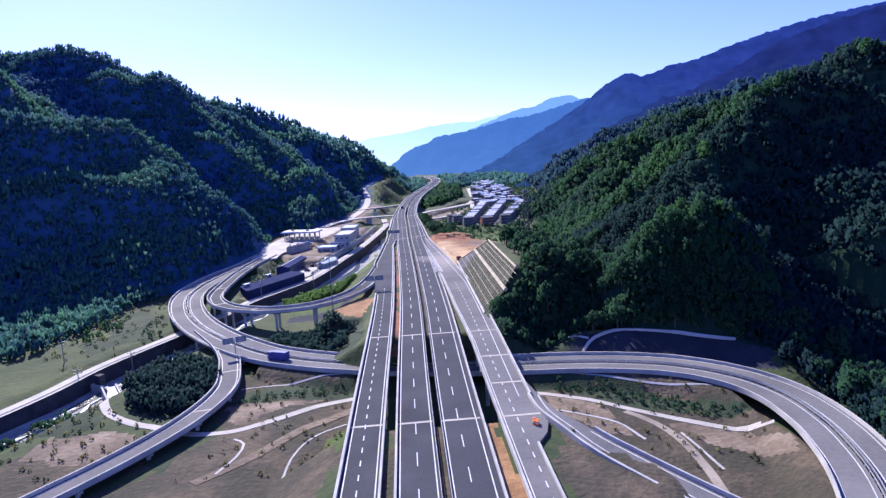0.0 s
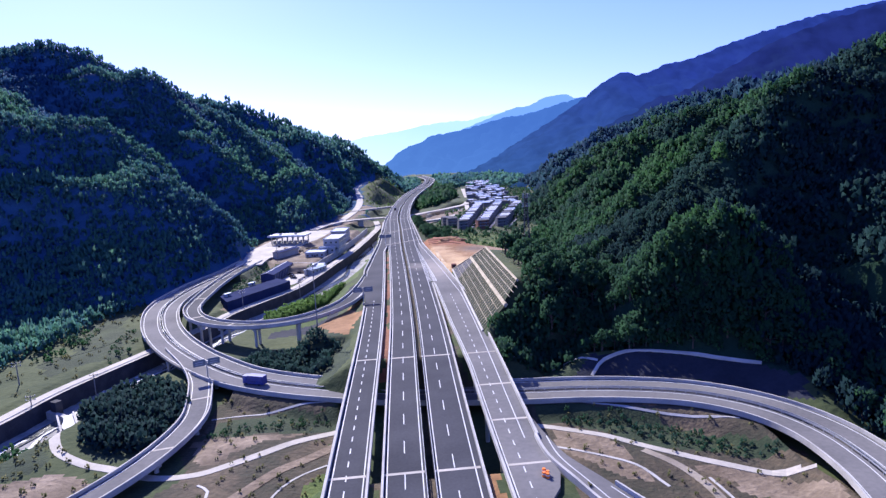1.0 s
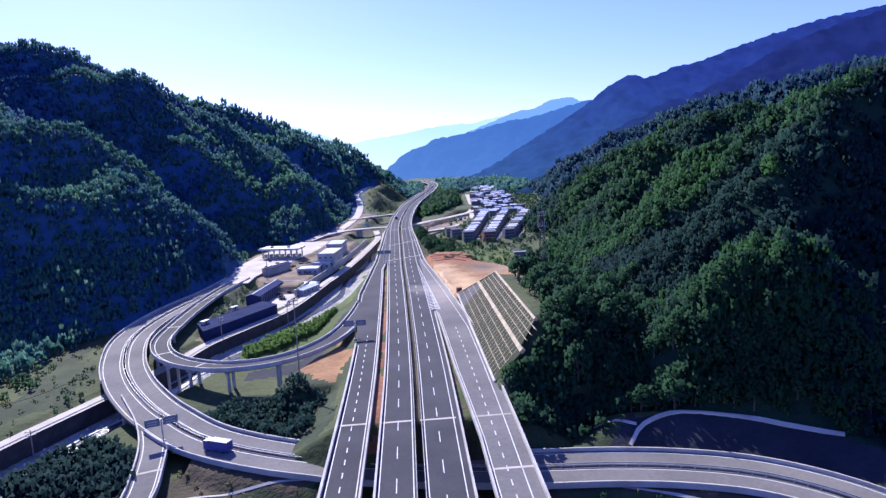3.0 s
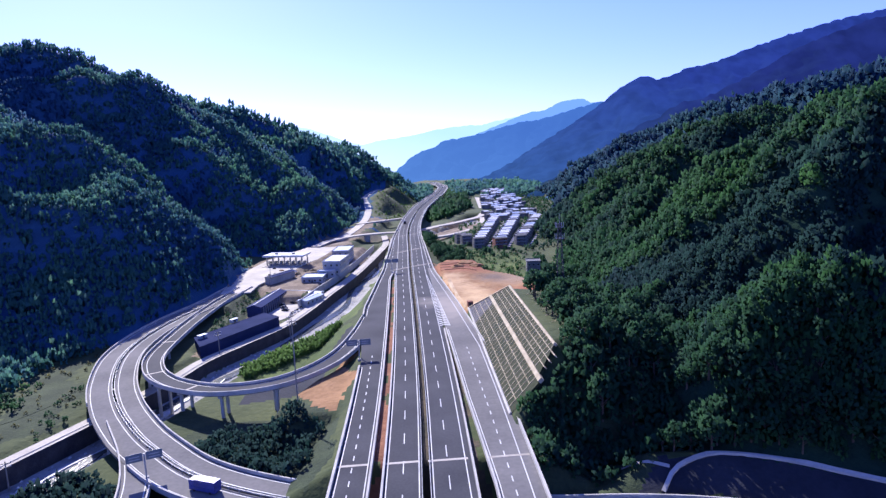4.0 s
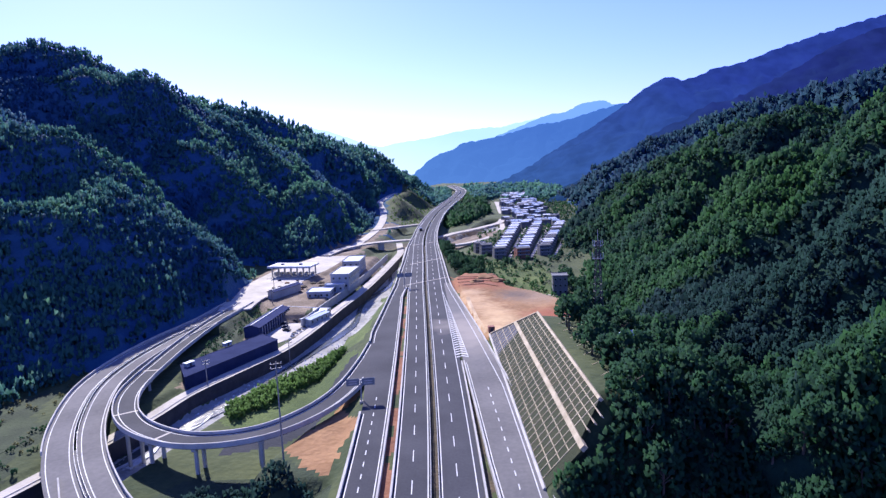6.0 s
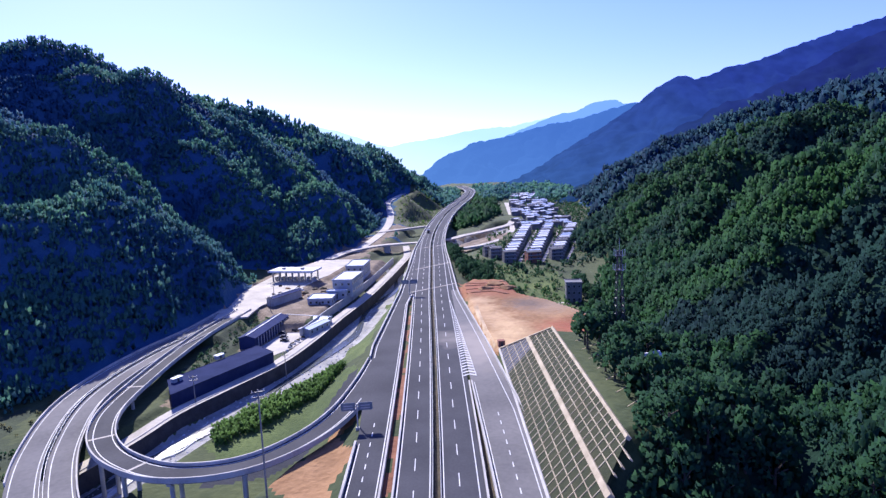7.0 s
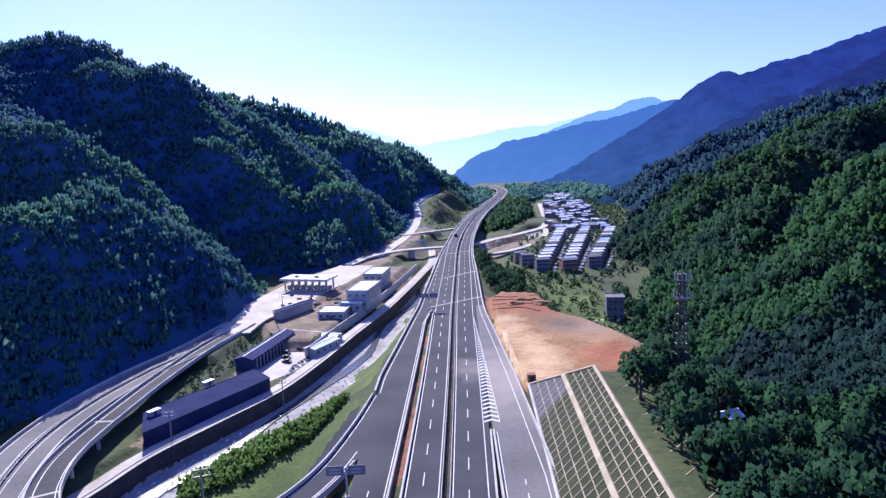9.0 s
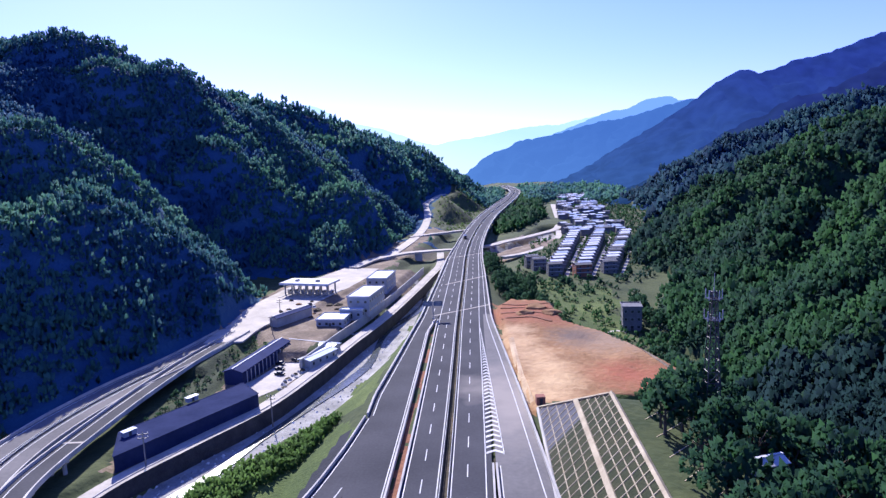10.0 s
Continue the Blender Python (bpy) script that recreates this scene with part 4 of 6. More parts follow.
for yb in np.arange(690, 1250, 38):
    xb = float(np.interp(yb, main_line[:, 1], main_line[:, 0]))
    for o in (-7, -3.5, 4, 8):
        zb = float(height_at(xb + o, yb)[0]) - 0.5
        if zb < -2.5:
            column(motorway, xb + o, yb, zb, -0.8, 0.8)


# ---- buildings ----
def thing(name, label, category, m, group=""):
    ob = tagged(new(name), label, category, group)
    ob.matrix_world = m
    return ob


def box_part(name, x0, x1, y0, y1, z0, z1, mat, parent, bevel=0.0, label=""):
    bm = bmesh.new()
    box_mesh(bm, x0, x1, y0, y1, z0, z1, bevel)
    return part(name, bm, mat, parent, label)


def windows(parent, w, d, h, storeys, cols, sides="fb", width=1.5, tall=1.5, base=0.0):
    step = (h - base) / storeys
    for k in range(storeys):
        z = base + step * (k + 0.5)
        for side in sides:
            run = w if side in "fb" else d
            n = cols if side in "fb" else max(1, int(cols * d / w))
            for i in range(n):
                c = -run / 2 + run * (i + 0.5) / n
                if side == "f":
                    win = box_part("window", c - width / 2, c + width / 2, -d / 2 - 0.06, -d / 2 + 0.1, z - tall / 2, z + tall / 2, WHITE_WALL, parent)
                    box_part("pane", c - width / 2 + 0.1, c + width / 2 - 0.1, -d / 2 - 0.09, -d / 2 - 0.062, z - tall / 2 + 0.1, z + tall / 2 - 0.1, GLASS, win)
                elif side == "l":
                    win = box_part("window", -w / 2 - 0.06, -w / 2 + 0.1, c - width / 2, c + width / 2, z - tall / 2, z + tall / 2, WHITE_WALL, parent)
                    box_part("pane", -w / 2 - 0.09, -w / 2 - 0.062, c - width / 2 + 0.1, c + width / 2 - 0.1, z - tall / 2 + 0.1, z + tall / 2 - 0.1, GLASS, win)
                elif side == "r":
                    win = box_part("window", w / 2 - 0.1, w / 2 + 0.06, c - width / 2, c + width / 2, z - tall / 2, z + tall / 2, WHITE_WALL, parent)
                    box_part("pane", w / 2 + 0.062, w / 2 + 0.09, c - width / 2 + 0.1, c + width / 2 - 0.1, z - tall / 2 + 0.1, z + tall / 2 - 0.1, GLASS, win)


def flat_building(name, label, x, y, turn, w, d, h, storeys, cols, wall=None, roof=None, sides="fr", sink=1.0, z=None):
    z = float(height_at(x, y)[0]) if z is None else z
    ob = thing(name, label, "building", pose(x, y, z, 0, 0, turn))
    box_part("wall", -w / 2, w / 2, -d / 2, d / 2, -sink, h, wall or WHITE_WALL, ob)
    r = box_part("roof", -w / 2 - 0.4, w / 2 + 0.4, -d / 2 - 0.4, d / 2 + 0.4, h, h + 0.3, roof or ROOF_WHITE, ob)
    for a in ((-w / 2 - 0.4, w / 2 + 0.4, -d / 2 - 0.4, -d / 2 - 0.15), (-w / 2 - 0.4, w / 2 + 0.4, d / 2 + 0.15, d / 2 + 0.4), (-w / 2 - 0.4, -w / 2 - 0.15, -d / 2 - 0.15, d / 2 + 0.15), (w / 2 + 0.15, w / 2 + 0.4, -d / 2 - 0.15, d / 2 + 0.15)):
        box_part("parapet", *a, h + 0.3, h + 0.75, wall or WHITE_WALL, r)
    windows(ob, w, d, h, storeys, cols, sides)
    box_part("door", -0.7, 0.7, -d / 2 - 0.08, -d / 2 + 0.1, 0, 2.2, DARK_METAL, ob)
    return ob


def gable_building(name, label, x, y, turn, w, d, h, rise, wall, roof, storeys=1, cols=4, sides="fr", z=None, over=0.5, group="", category="building"):
    """The ridge runs along the building's width."""
    z = float(height_at(x, y)[0]) if z is None else z
    ob = thing(name, label, category, pose(x, y, z, 0, 0, turn), group)
    v = [(-w / 2, -d / 2, -1.5), (w / 2, -d / 2, -1.5), (w / 2, d / 2, -1.5), (-w / 2, d / 2, -1.5), (-w / 2, -d / 2, h), (w / 2, -d / 2, h), (w / 2, d / 2, h), (-w / 2, d / 2, h), (-w / 2, 0, h + rise), (w / 2, 0, h + rise)]
    mesh_object("wall", v, [(0, 1, 5, 4), (1, 2, 6, 9, 5), (2, 3, 7, 6), (3, 0, 4, 8, 7), (0, 3, 2, 1)], wall, ob)
    k = rise / (d / 2)
    for s in (-1, 1):
        a, e = s * (d / 2 + over), h - over * k
        t = 0.22
        v = [(-w / 2 - over, a, e + t), (w / 2 + over, a, e + t), (w / 2 + over, 0, h + rise + t), (-w / 2 - over, 0, h + rise + t), (-w / 2 - over, a, e + 0.03), (w / 2 + over, a, e + 0.03), (w / 2 + over, 0, h + rise + 0.03), (-w / 2 - over, 0, h + rise + 0.03)]
        mesh_object("roof", v, [(0, 1, 2, 3), (4, 7, 6, 5), (0, 4, 5, 1), (1, 5, 6, 2), (2, 6, 7, 3), (3, 7, 4, 0)], roof, ob)
    box_part("ridge_cap", -w / 2 - over, w / 2 + over, -0.3, 0.3, h + rise + 0.15, h + rise + 0.36, ROOF_WHITE, ob)
    if cols:
        windows(ob, w, d, h, storeys, cols, sides, 1.3, 1.4)
    return ob


# toll plaza
plaza_slab_line = curve_points([(-109, 452, 0), (-111.5, 480, 0), (-108, 520, 0), (-101, 560, 0), (-90, 605, 0), (-84, 640, 0)], 5)
plaza_slab_line[:, 2] = -6.35
plaza_slab = ribbon_object("road_plaza", plaza_slab_line, profile(plaza_slab_line, [452, 480, 520, 575, 640], [-9, -9, -15, -19, -12]), profile(plaza_slab_line, [452, 480, 520, 575, 640], [9, 12, 20, 22, 16]), 0, -0.8, CONCRETE_ROAD)
tagged(plaza_slab, "pale concrete toll plaza still being finished", "road", kind="structure")
CANOPY = pose(-96.5, 553, -6.35, 0, 0, -13)
canopy = thing("toll_canopy", "long white toll canopy on concrete columns over the plaza", "canopy", CANOPY)
box_part("roof", -16.5, 16.5, -8, 8, 7.0, 8.1, ROOF_WHITE, canopy, 0.12)
box_part("fascia", -16.7, 16.7, -8.25, -8.02, 6.8, 8.2, ROOF_PALE, canopy)
box_part("roof_unit", -9, -7, -2, 0, 8.1, 9.2, GREY_WALL, canopy)
box_part("roof_unit", 5, 7, -2, 0, 8.1, 9.2, GREY_WALL, canopy)
for k in range(7):
    for yy in (-5.2, 5.2):
        bm = bmesh.new()
        box_mesh(bm, -14.4 + 4.8 * k - 0.4, -14.4 + 4.8 * k + 0.4, yy - 0.4, yy + 0.4, -0.2, 7.0, 0.06)
        part("column", bm, GREY_WALL, canopy)


def toll_booth(k):
    ob = thing("toll_booth", "small white toll booth on a raised concrete island", "toll booth", CANOPY @ pose(-14.4 + 4.8 * k, 0, 0), "toll booths under the canopy")
    box_part("island", -0.9, 0.9, -13, 13, -0.3, 0.28, CONCRETE, ob, 0.08)
    box_part("cabin", -0.8, 0.8, -1.6, 1.6, 0.28, 2.7, WHITE_WALL, ob, 0.08)
    box_part("pane", -0.83, 0.83, -1.3, 1.3, 1.3, 2.3, GLASS, ob)
    return ob


booth = toll_booth(0)
for k in range(1, 7):
    copy_thing(booth, CANOPY @ pose(-14.4 + 4.8 * k, 0, 0))


def heap(x, y, r, h, mat, name, label, seed):
    rr = np.random.RandomState(seed)
    bm = bmesh.new()
    bmesh.ops.create_icosphere(bm, subdivisions=2, radius=1.0)
    for vtx in bm.verts:
        q = rr.uniform(0.75, 1.2)
        vtx.co = Vector((vtx.co.x * r * q, vtx.co.y * r * q * 0.8, max(vtx.co.z, -0.2) * h * q))
    me = bpy.data.meshes.new(name)
    bm.to_mesh(me)
    bm.free()
    me.materials.append(mat)
    ob = new(name, me)
    ob.location = (x, y, float(height_at(x, y)[0]) + 0.05)
    return tagged(ob, label, "heap")


hr = np.random.RandomState(5)
for k in range(9):
    heap(-101 + hr.uniform(-8, 20), 515 + hr.uniform(-14, 24), hr.uniform(1.0, 2.2), hr.uniform(0.6, 1.2), SOIL if k % 2 else BROWN, "earth_mound", "low heap of brown earth lying on the plaza", k)
for k in range(10):
    heap(-76 + hr.uniform(-6, 8), 505 + hr.uniform(-8, 30), hr.uniform(1.2, 2.6), hr.uniform(0.6, 1.3), BROWN, "earth_mound", "heap of brown earth among the service buildings", 30 + k)
flat_building("office_building", "two-storey white office building with a flat roof", -54.6, 518, -7, 12.2, 29, 9.6, 2, 3, sides="fr", z=-7.9)
flat_building("service_hall", "white service hall with a pale flat roof", -55.2, 573, -4, 12.6, 27, 8.6, 2, 3, roof=ROOF_PALE, sides="fr", z=-7.9)
flat_building("guard_house", "single-storey white building with a pale flat roof", -66.4, 489.5, -3, 14.2, 14, 3.6, 1, 4, roof=ROOF_PALE, sides="fr", z=-8.6)
flat_building("annex", "low white annex beside the office", -58.8, 499, -5, 12, 4.6, 4.4, 1, 3, roof=ROOF_PALE, sides="fr", z=-8)
gable_building("plaza_shed", "long low blue-roofed shed at the edge of the plaza", -90, 494, 64, 26, 5, 3.2, 0.8, GREY_WALL, ROOF_BLUE, 1, 0, z=-6.4)
# yard
def terrace(name, label, plan, z0, z1, mat):
    """A walled block with that outline in plan, its top edge capped by a thin coping."""
    n = len(plan)
    v = [(x, y, z0) for x, y in plan] + [(x, y, z1) for x, y in plan]
    f = [tuple(range(n, 2 * n))] + [(k, (k + 1) % n, n + (k + 1) % n, n + k) for k in range(n)]
    ob = tagged(new(name), label, "wall")
    mesh_object("body", v, f, mat, ob)
    for k in range(n):
        a, b = plan[k], plan[(k + 1) % n]
        ribbon_object("coping", np.array([(a[0], a[1], z1), (b[0], b[1], z1)]), -0.05, 0.25, 0.10, 0.01, SHADE_WALL, ob)
    return ob


terrace("retaining_terrace", "concrete retaining terrace in a shade-blue tone beside the riverside lane", [(-95, 344), (-70, 391), (-80, 402), (-103, 360)], -14, -7.4, SHADE_WALL)
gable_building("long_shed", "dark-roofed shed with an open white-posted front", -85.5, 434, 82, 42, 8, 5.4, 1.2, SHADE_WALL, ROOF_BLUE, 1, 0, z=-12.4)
for k, (x, y, a) in enumerate(((-91.5, 385, 60), (-98.5, 358, 62))):
    crate = thing("site_cabin", "small white site cabin on the terrace", "cabin", pose(x, y, -7.4, 0, 0, a))
    box_part("body", -2.0, 2.0, -0.9, 0.9, 0, 1.6, WHITE_WALL, crate, 0.06)
    box_part("roof", -2.2, 2.2, -1.1, 1.1, 1.6, 1.75, ROOF_PALE, crate)
    box_part("door", -0.5, 0.4, -0.96, -0.9, 0, 1.4, DARK_METAL, crate)
posts = thing("post_row", "row of white posts in front of the shed", "posts", pose(-80.6, 434, -12.4, 0, 0, 82))
for k in range(13):
    box_part("post", -19.5 + 3.2 * k - 0.12, -19.5 + 3.2 * k + 0.12, -0.12, 0.12, -0.3, 5.2, WHITE_WALL, posts)
gable_building("white_shed", "low shed with a pale blue sheet roof in the yard", -68.5, 457, -20, 26, 6, 3.4, 0.6, WHITE_WALL, ROOF_PALE, 1, 5, z=-12.2)
gable_building("white_shed", "small shed with a pale blue sheet roof in the yard", -61.5, 440, 66, 18, 6, 3.4, 0.6, WHITE_WALL, ROOF_PALE, 1, 4, z=-12.2)
yard_line = np.array([(-88, 395, -12.28), (-76, 415, -12.28), (-72, 432, -12.28), (-70, 450, -12.28)])
yard = ribbon_object("yard", yard_line, -7, 9.5, 0, -0.6, CONCRETE_ROAD)
tagged(yard, "pale concrete works yard", "yard", kind="structure")

# village
def village_house(label, wall, w, d, h, group, roof=None):
    ob = gable_building("house", label, 0, 0, 0, w, d, h, 0.7, wall, roof or ROOF_DARK, 3, 2, "fl", z=0, over=0.35, group=group, category="house")
    box_part("balcony", -w / 2 + 0.4, w / 2 - 0.4, -d / 2 - 1.2, -d / 2, h * 0.36, h * 0.42, GREY_WALL, ob)
    box_part("balcony", -w / 2 + 0.4, w / 2 - 0.4, -d / 2 - 1.2, -d / 2, h * 0.69, h * 0.75, GREY_WALL, ob)
    return ob


SHEET_ROOF = material("white_sheet_roof", (0.62, 0.64, 0.68), (0.80, 0.81, 0.84), 0.5, 0.2, 1.0)
# Render set dark: the shade on the camera-side fronts is in the colour.
HOUSE_WALL = material("shade_dark_render", (0.10, 0.105, 0.12), (0.22, 0.22, 0.23), 0.9, 0.15, 1.0)
houses = [village_house("three-storey village house with shade-dark walls and a white sheet roof", HOUSE_WALL, 9, 6.5, 8.0, "village houses", SHEET_ROOF),
          village_house("village house with shade-dark walls and a pale blue sheet roof", HOUSE_WALL, 8.5, 6.5, 7.4, "village houses", ROOF_PALE),
          village_house("grey three-storey village house with a dark tiled roof", HOUSE_WALL, 9.5, 7, 8.4, "village houses"),
          village_house("red brick village house with a dark tiled roof", BRICK_WALL, 11, 8, 8.4, "village houses")]
houses += [gable_building("house", "small distant village house with a " + c + " roof", 0, 0, 0, 8.5, 7, 6.5, 0.7, HOUSE_WALL, r, 2, 0, z=0, over=0.3, group="far village houses", category="house") for c, r in (("white sheet", SHEET_ROOF), ("pale blue", ROOF_PALE), ("dark tiled", ROOF_DARK))]
vr = np.random.RandomState(11)
spots = []
for col, (x0, y0, x1, y1, n) in enumerate(((59, 606, 101, 800, 15), (77.5, 604, 125, 800, 16), (97, 612, 148, 790, 15))):
    for k in range(n):
        u = k / (n - 1)
        spots.append((x0 + (x1 - x0) * u, y0 + (y1 - y0) * u, 10 + vr.uniform(-3, 3), (0 if vr.uniform() < 0.6 else 2 if vr.uniform() < 0.6 else 1) if k else (3 if col == 1 else 2)))
spots += [(50, 626, 12, 2), (46, 640, 12, 2)]
for k in range(190):
    y = vr.uniform(812, 1400)
    c = np.interp(y, [815, 900, 1100, 1500], [126, 130, 150, 200])
    spots.append((c + vr.uniform(-30, 34), y, vr.uniform(-20, 40), 4 + vr.randint(0, 3)))
first = [True] * len(houses)
for x, y, a, kindof in spots:
    m = pose(x, y, float(height_at(x, y)[0]) - 0.1, 0, 0, a)
    if first[kindof]:
        houses[kindof].matrix_world = m
        first[kindof] = False
    else:
        copy_thing(houses[kindof], m)
flat_building("farm_house", "tall dark grey concrete farmhouse at the wood's edge", 83.5, 488, -6, 9, 9.5, 11.6, 3, 3, HOUSE_WALL, HOUSE_WALL, "fl")
dirt_lane("path", [(24, 604), (34, 585), (40, 560)], 2.0, CONCRETE_ROAD, "pale village footpath through fields")
dirt_lane("path", [(44, 506), (56, 488), (66, 480), (76, 484), (80, 480)], 2.0, CONCRETE_ROAD, "pale track leading to the farmhouse")
dirt_lane("path", [(60, 488), (72, 452), (80, 410), (84, 384)], 1.6, BROWN, "earth track beside the bare ground")
dirt_lane("path", [(44, 640), (62, 672), (78, 720), (92, 770), (104, 820), (112, 900)], 5, CONCRETE_ROAD, "pale village street between house rows")
dirt_lane("path", [(66, 600), (88, 700), (112, 805)], 2.6, CONCRETE_ROAD, "pale village lane between house rows")
dirt_lane("path", [(84.5, 602), (110, 700), (136, 802)], 2.6, CONCRETE_ROAD, "pale village lane between house rows")
dirt_lane("path", [(106, 610), (132, 700), (158, 795)], 2.2, CONCRETE_ROAD, "pale village lane behind the houses")

for hx, hy2, hz2 in HUTS:
    gz = float(height_at(hx, hy2)[0])
    gable_building("hut", "small hut with a white sheet roof among the trees", hx, hy2, 20, 5.0, 3.0, min(3.2, max(2.4, hz2 - gz - 0.8)), 0.7, GREY_WALL, ROOF_WHITE, 1, 2, "f", z=gz, category="hut")

# bare ground
spoil = [(30, 470, 4.5, 1.6, SOIL), (36, 480, 6, 2.0, SOIL), (42, 470, 5, 1.5, SOIL)]
for k, (x, y, r, h, m) in enumerate(spoil):
    heap(x, y, r, h, m, "earth_mound", "heap of red-orange earth on the bare ground", 60 + k)
dirt_lane("path", [(25, 367), (23, 396), (22, 432)], 2.2, HAUL, "pale wheel track beside the parapet", 0.08)
dirt_lane("path", [(57.5, 465), (67, 432), (74.5, 396), (81, 381)], 1.3, TAN, "tan earth bund along the bare ground")
for k, (a, c) in enumerate((((19, 462), (41, 456)), ((19, 472), (43, 467)), ((19, 482), (44, 479)), ((20, 491), (43, 492)))):
    dirt_lane("earth_step", [a, ((a[0] + c[0]) / 2, a[1] + 1.5 - k), c], 1.6, RED_SOIL, "low cut step in red earth", 0.3)
box = thing("site_box", "rusty brown site container beside the parapet", "container", pose(27.6, 361, float(height_at(27.6, 361)[0]), 0, 0, 5))
box_part("body", -1.3, 1.3, -1.3, 1.3, -0.1, 2.5, BRICK_WALL, box, 0.06)
box_part("door", -0.5, 0.5, -1.36, -1.3, 0, 2.0, DARK_METAL, box)

# ---- lattice of beams on the cut slope ----
def on_slope(y, s, off=0.0):
    """A place on the cut face: s metres up its surface, lifted off along its normal."""
    k = math.hypot(0.93, 1.0)
    return Vector((26.7 + 0.93 * s / k - off / k, y, s / k + off * 0.93 / k))


def slope_slab(y0, y1, s0, s1, thick, mat, parent, name):
    c = []
    for t in (thick, -0.6):
        c += [on_slope(y0[0], s0, t), on_slope(y0[1], s1, t), on_slope(y1[1], s1, t), on_slope(y1[0], s0, t)]
    return mesh_object(name, c, [(0, 3, 2, 1), (0, 1, 5, 4), (1, 2, 6, 5), (2, 3, 7, 6), (3, 0, 4, 7)], mat, parent)


def slope_end(s):
    """Where the face ends to the north, by height."""
    return 358.5 - 1.36 * s


lattice = structure("retaining_slope", "cut slope held by a lattice of pale concrete beams", "slope")
SMAX = 21.8
slope_slab((331, 331 - 0.0), (slope_end(0), slope_end(12)), 0.2, 12, 0.10, STONE_FILL, lattice, "stone_panel")
slope_slab((236, 236), (331, 331), 0.2, 12, 0.10, SLOPE_GREEN, lattice, "seeded_panel")
slope_slab((240, 246), (slope_end(13.4), slope_end(SMAX)), 13.4, SMAX, 0.10, SLOPE_GREEN, lattice, "seeded_panel")
slope_slab((236, 236), (slope_end(12), slope_end(13.4)), 12.0, 13.4, 0.55, BEAM, lattice, "bench_walk")
slope_slab((236, 236), (slope_end(0), slope_end(0.5)), -0.3, 0.5, 0.5, CONCRETE, lattice, "toe_wall")
for yb in np.arange(240, 356, 3.3):
    top = min(12.0, (358.5 - yb) / 1.36)
    if top > 0.8:
        slope_slab((yb, yb), (yb + 0.24, yb + 0.24), 0.5, top, 0.24, BEAM, lattice, "beam")
for yb in np.arange(246, 341, 3.3):
    top = min(SMAX, (358.5 - yb) / 1.36)
    if top > 14:
        slope_slab((yb, yb), (yb + 0.24, yb + 0.24), 13.4, top, 0.24, BEAM, lattice, "beam")
for s in (3.2, 6.2, 9.2, 15.6, 17.8, 20.0):
    slope_slab((240, 240), (slope_end(s), slope_end(s)), s, s + 0.22, 0.24, BEAM, lattice, "beam")
slope_slab((246, 246), (slope_end(SMAX), slope_end(SMAX)), SMAX, SMAX + 0.8, 0.5, BEAM, lattice, "crest_beam")
slope_slab((slope_end(0) - 0.2, slope_end(SMAX) - 0.2), (slope_end(0) + 0.6, slope_end(SMAX) + 0.6), 0, SMAX, 0.5, BEAM, lattice, "end_beam")

for k in range(7):
    y0 = 262 + 9 * k
    a, c = (46.5, y0), (57, y0 + 12)
    u = np.linspace(0, 1, 9)
    xs, ys = a[0] + (c[0] - a[0]) * u, a[1] + (c[1] - a[1]) * u
    ribbon_object("drain_beam", np.stack([xs, ys, height_at(xs, ys)], 1), -0.09, 0.09, 0.08, -0.4, BEAM, lattice)

# ---- masts, poles and signs ----
def tube(bm, a, b, r, seg=6):
    a, b = Vector(a), Vector(b)
    m = Matrix.Translation((a + b) / 2) @ (b - a).to_track_quat("Z", "Y").to_matrix().to_4x4()
    bmesh.ops.create_cone(bm, cap_ends=True, segments=seg, radius1=r, radius2=r, depth=(b - a).length, matrix=m)


mast = thing("radio_mast", "dark steel lattice radio mast with white antenna panels", "mast", pose(60.5, 316, float(height_at(60.5, 316)[0])))
MH = 43.5 - float(height_at(60.5, 316)[0])
for sx, sy in ((-1, -1), (1, -1), (1, 1), (-1, 1)):
    bm = bmesh.new()
    tube(bm, (sx * 1.7, sy * 1.7, -0.5), (sx * 0.5, sy * 0.5, MH), 0.14)
    part("leg", bm, DARK_METAL, mast)
for k in range(12):
    u, v = k / 12, (k + 1) / 12
    a, b = 1.7 - 1.2 * u, 1.7 - 1.2 * v
    for s in ((-1, -1, 1, -1), (1, -1, 1, 1), (1, 1, -1, 1), (-1, 1, -1, -1)):
        bm = bmesh.new()
        tube(bm, (s[0] * a, s[1] * a, u * MH), (s[2] * b, s[3] * b, v * MH), 0.08, 5)
        tube(bm, (s[0] * b, s[1] * b, v * MH), (s[2] * b, s[3] * b, v * MH), 0.07, 5)
        part("brace", bm, DARK_METAL, mast)
for zz, rr in ((MH - 1.5, 1.5), (MH - 6, 1.7)):
    bm = bmesh.new()
    bmesh.ops.create_cone(bm, cap_ends=True, segments=12, radius1=rr, radius2=rr, depth=0.18, matrix=Matrix.Translation((0, 0, zz)))
    part("platform", bm, DARK_METAL, mast)
    for g in range(5):
        ang = g * math.pi / 2.5
        x, y = (rr + 0.2) * math.cos(ang), (rr + 0.2) * math.sin(ang)
        box_part("antenna", x - 0.11, x + 0.11, y - 0.09, y + 0.09, zz - 0.2, zz + 2.0, STEEL, mast, 0.05)
bm = bmesh.new()
tube(bm, (0, 0, MH), (0, 0, MH + 4), 0.06)
part("spike", bm, STEEL, mast)


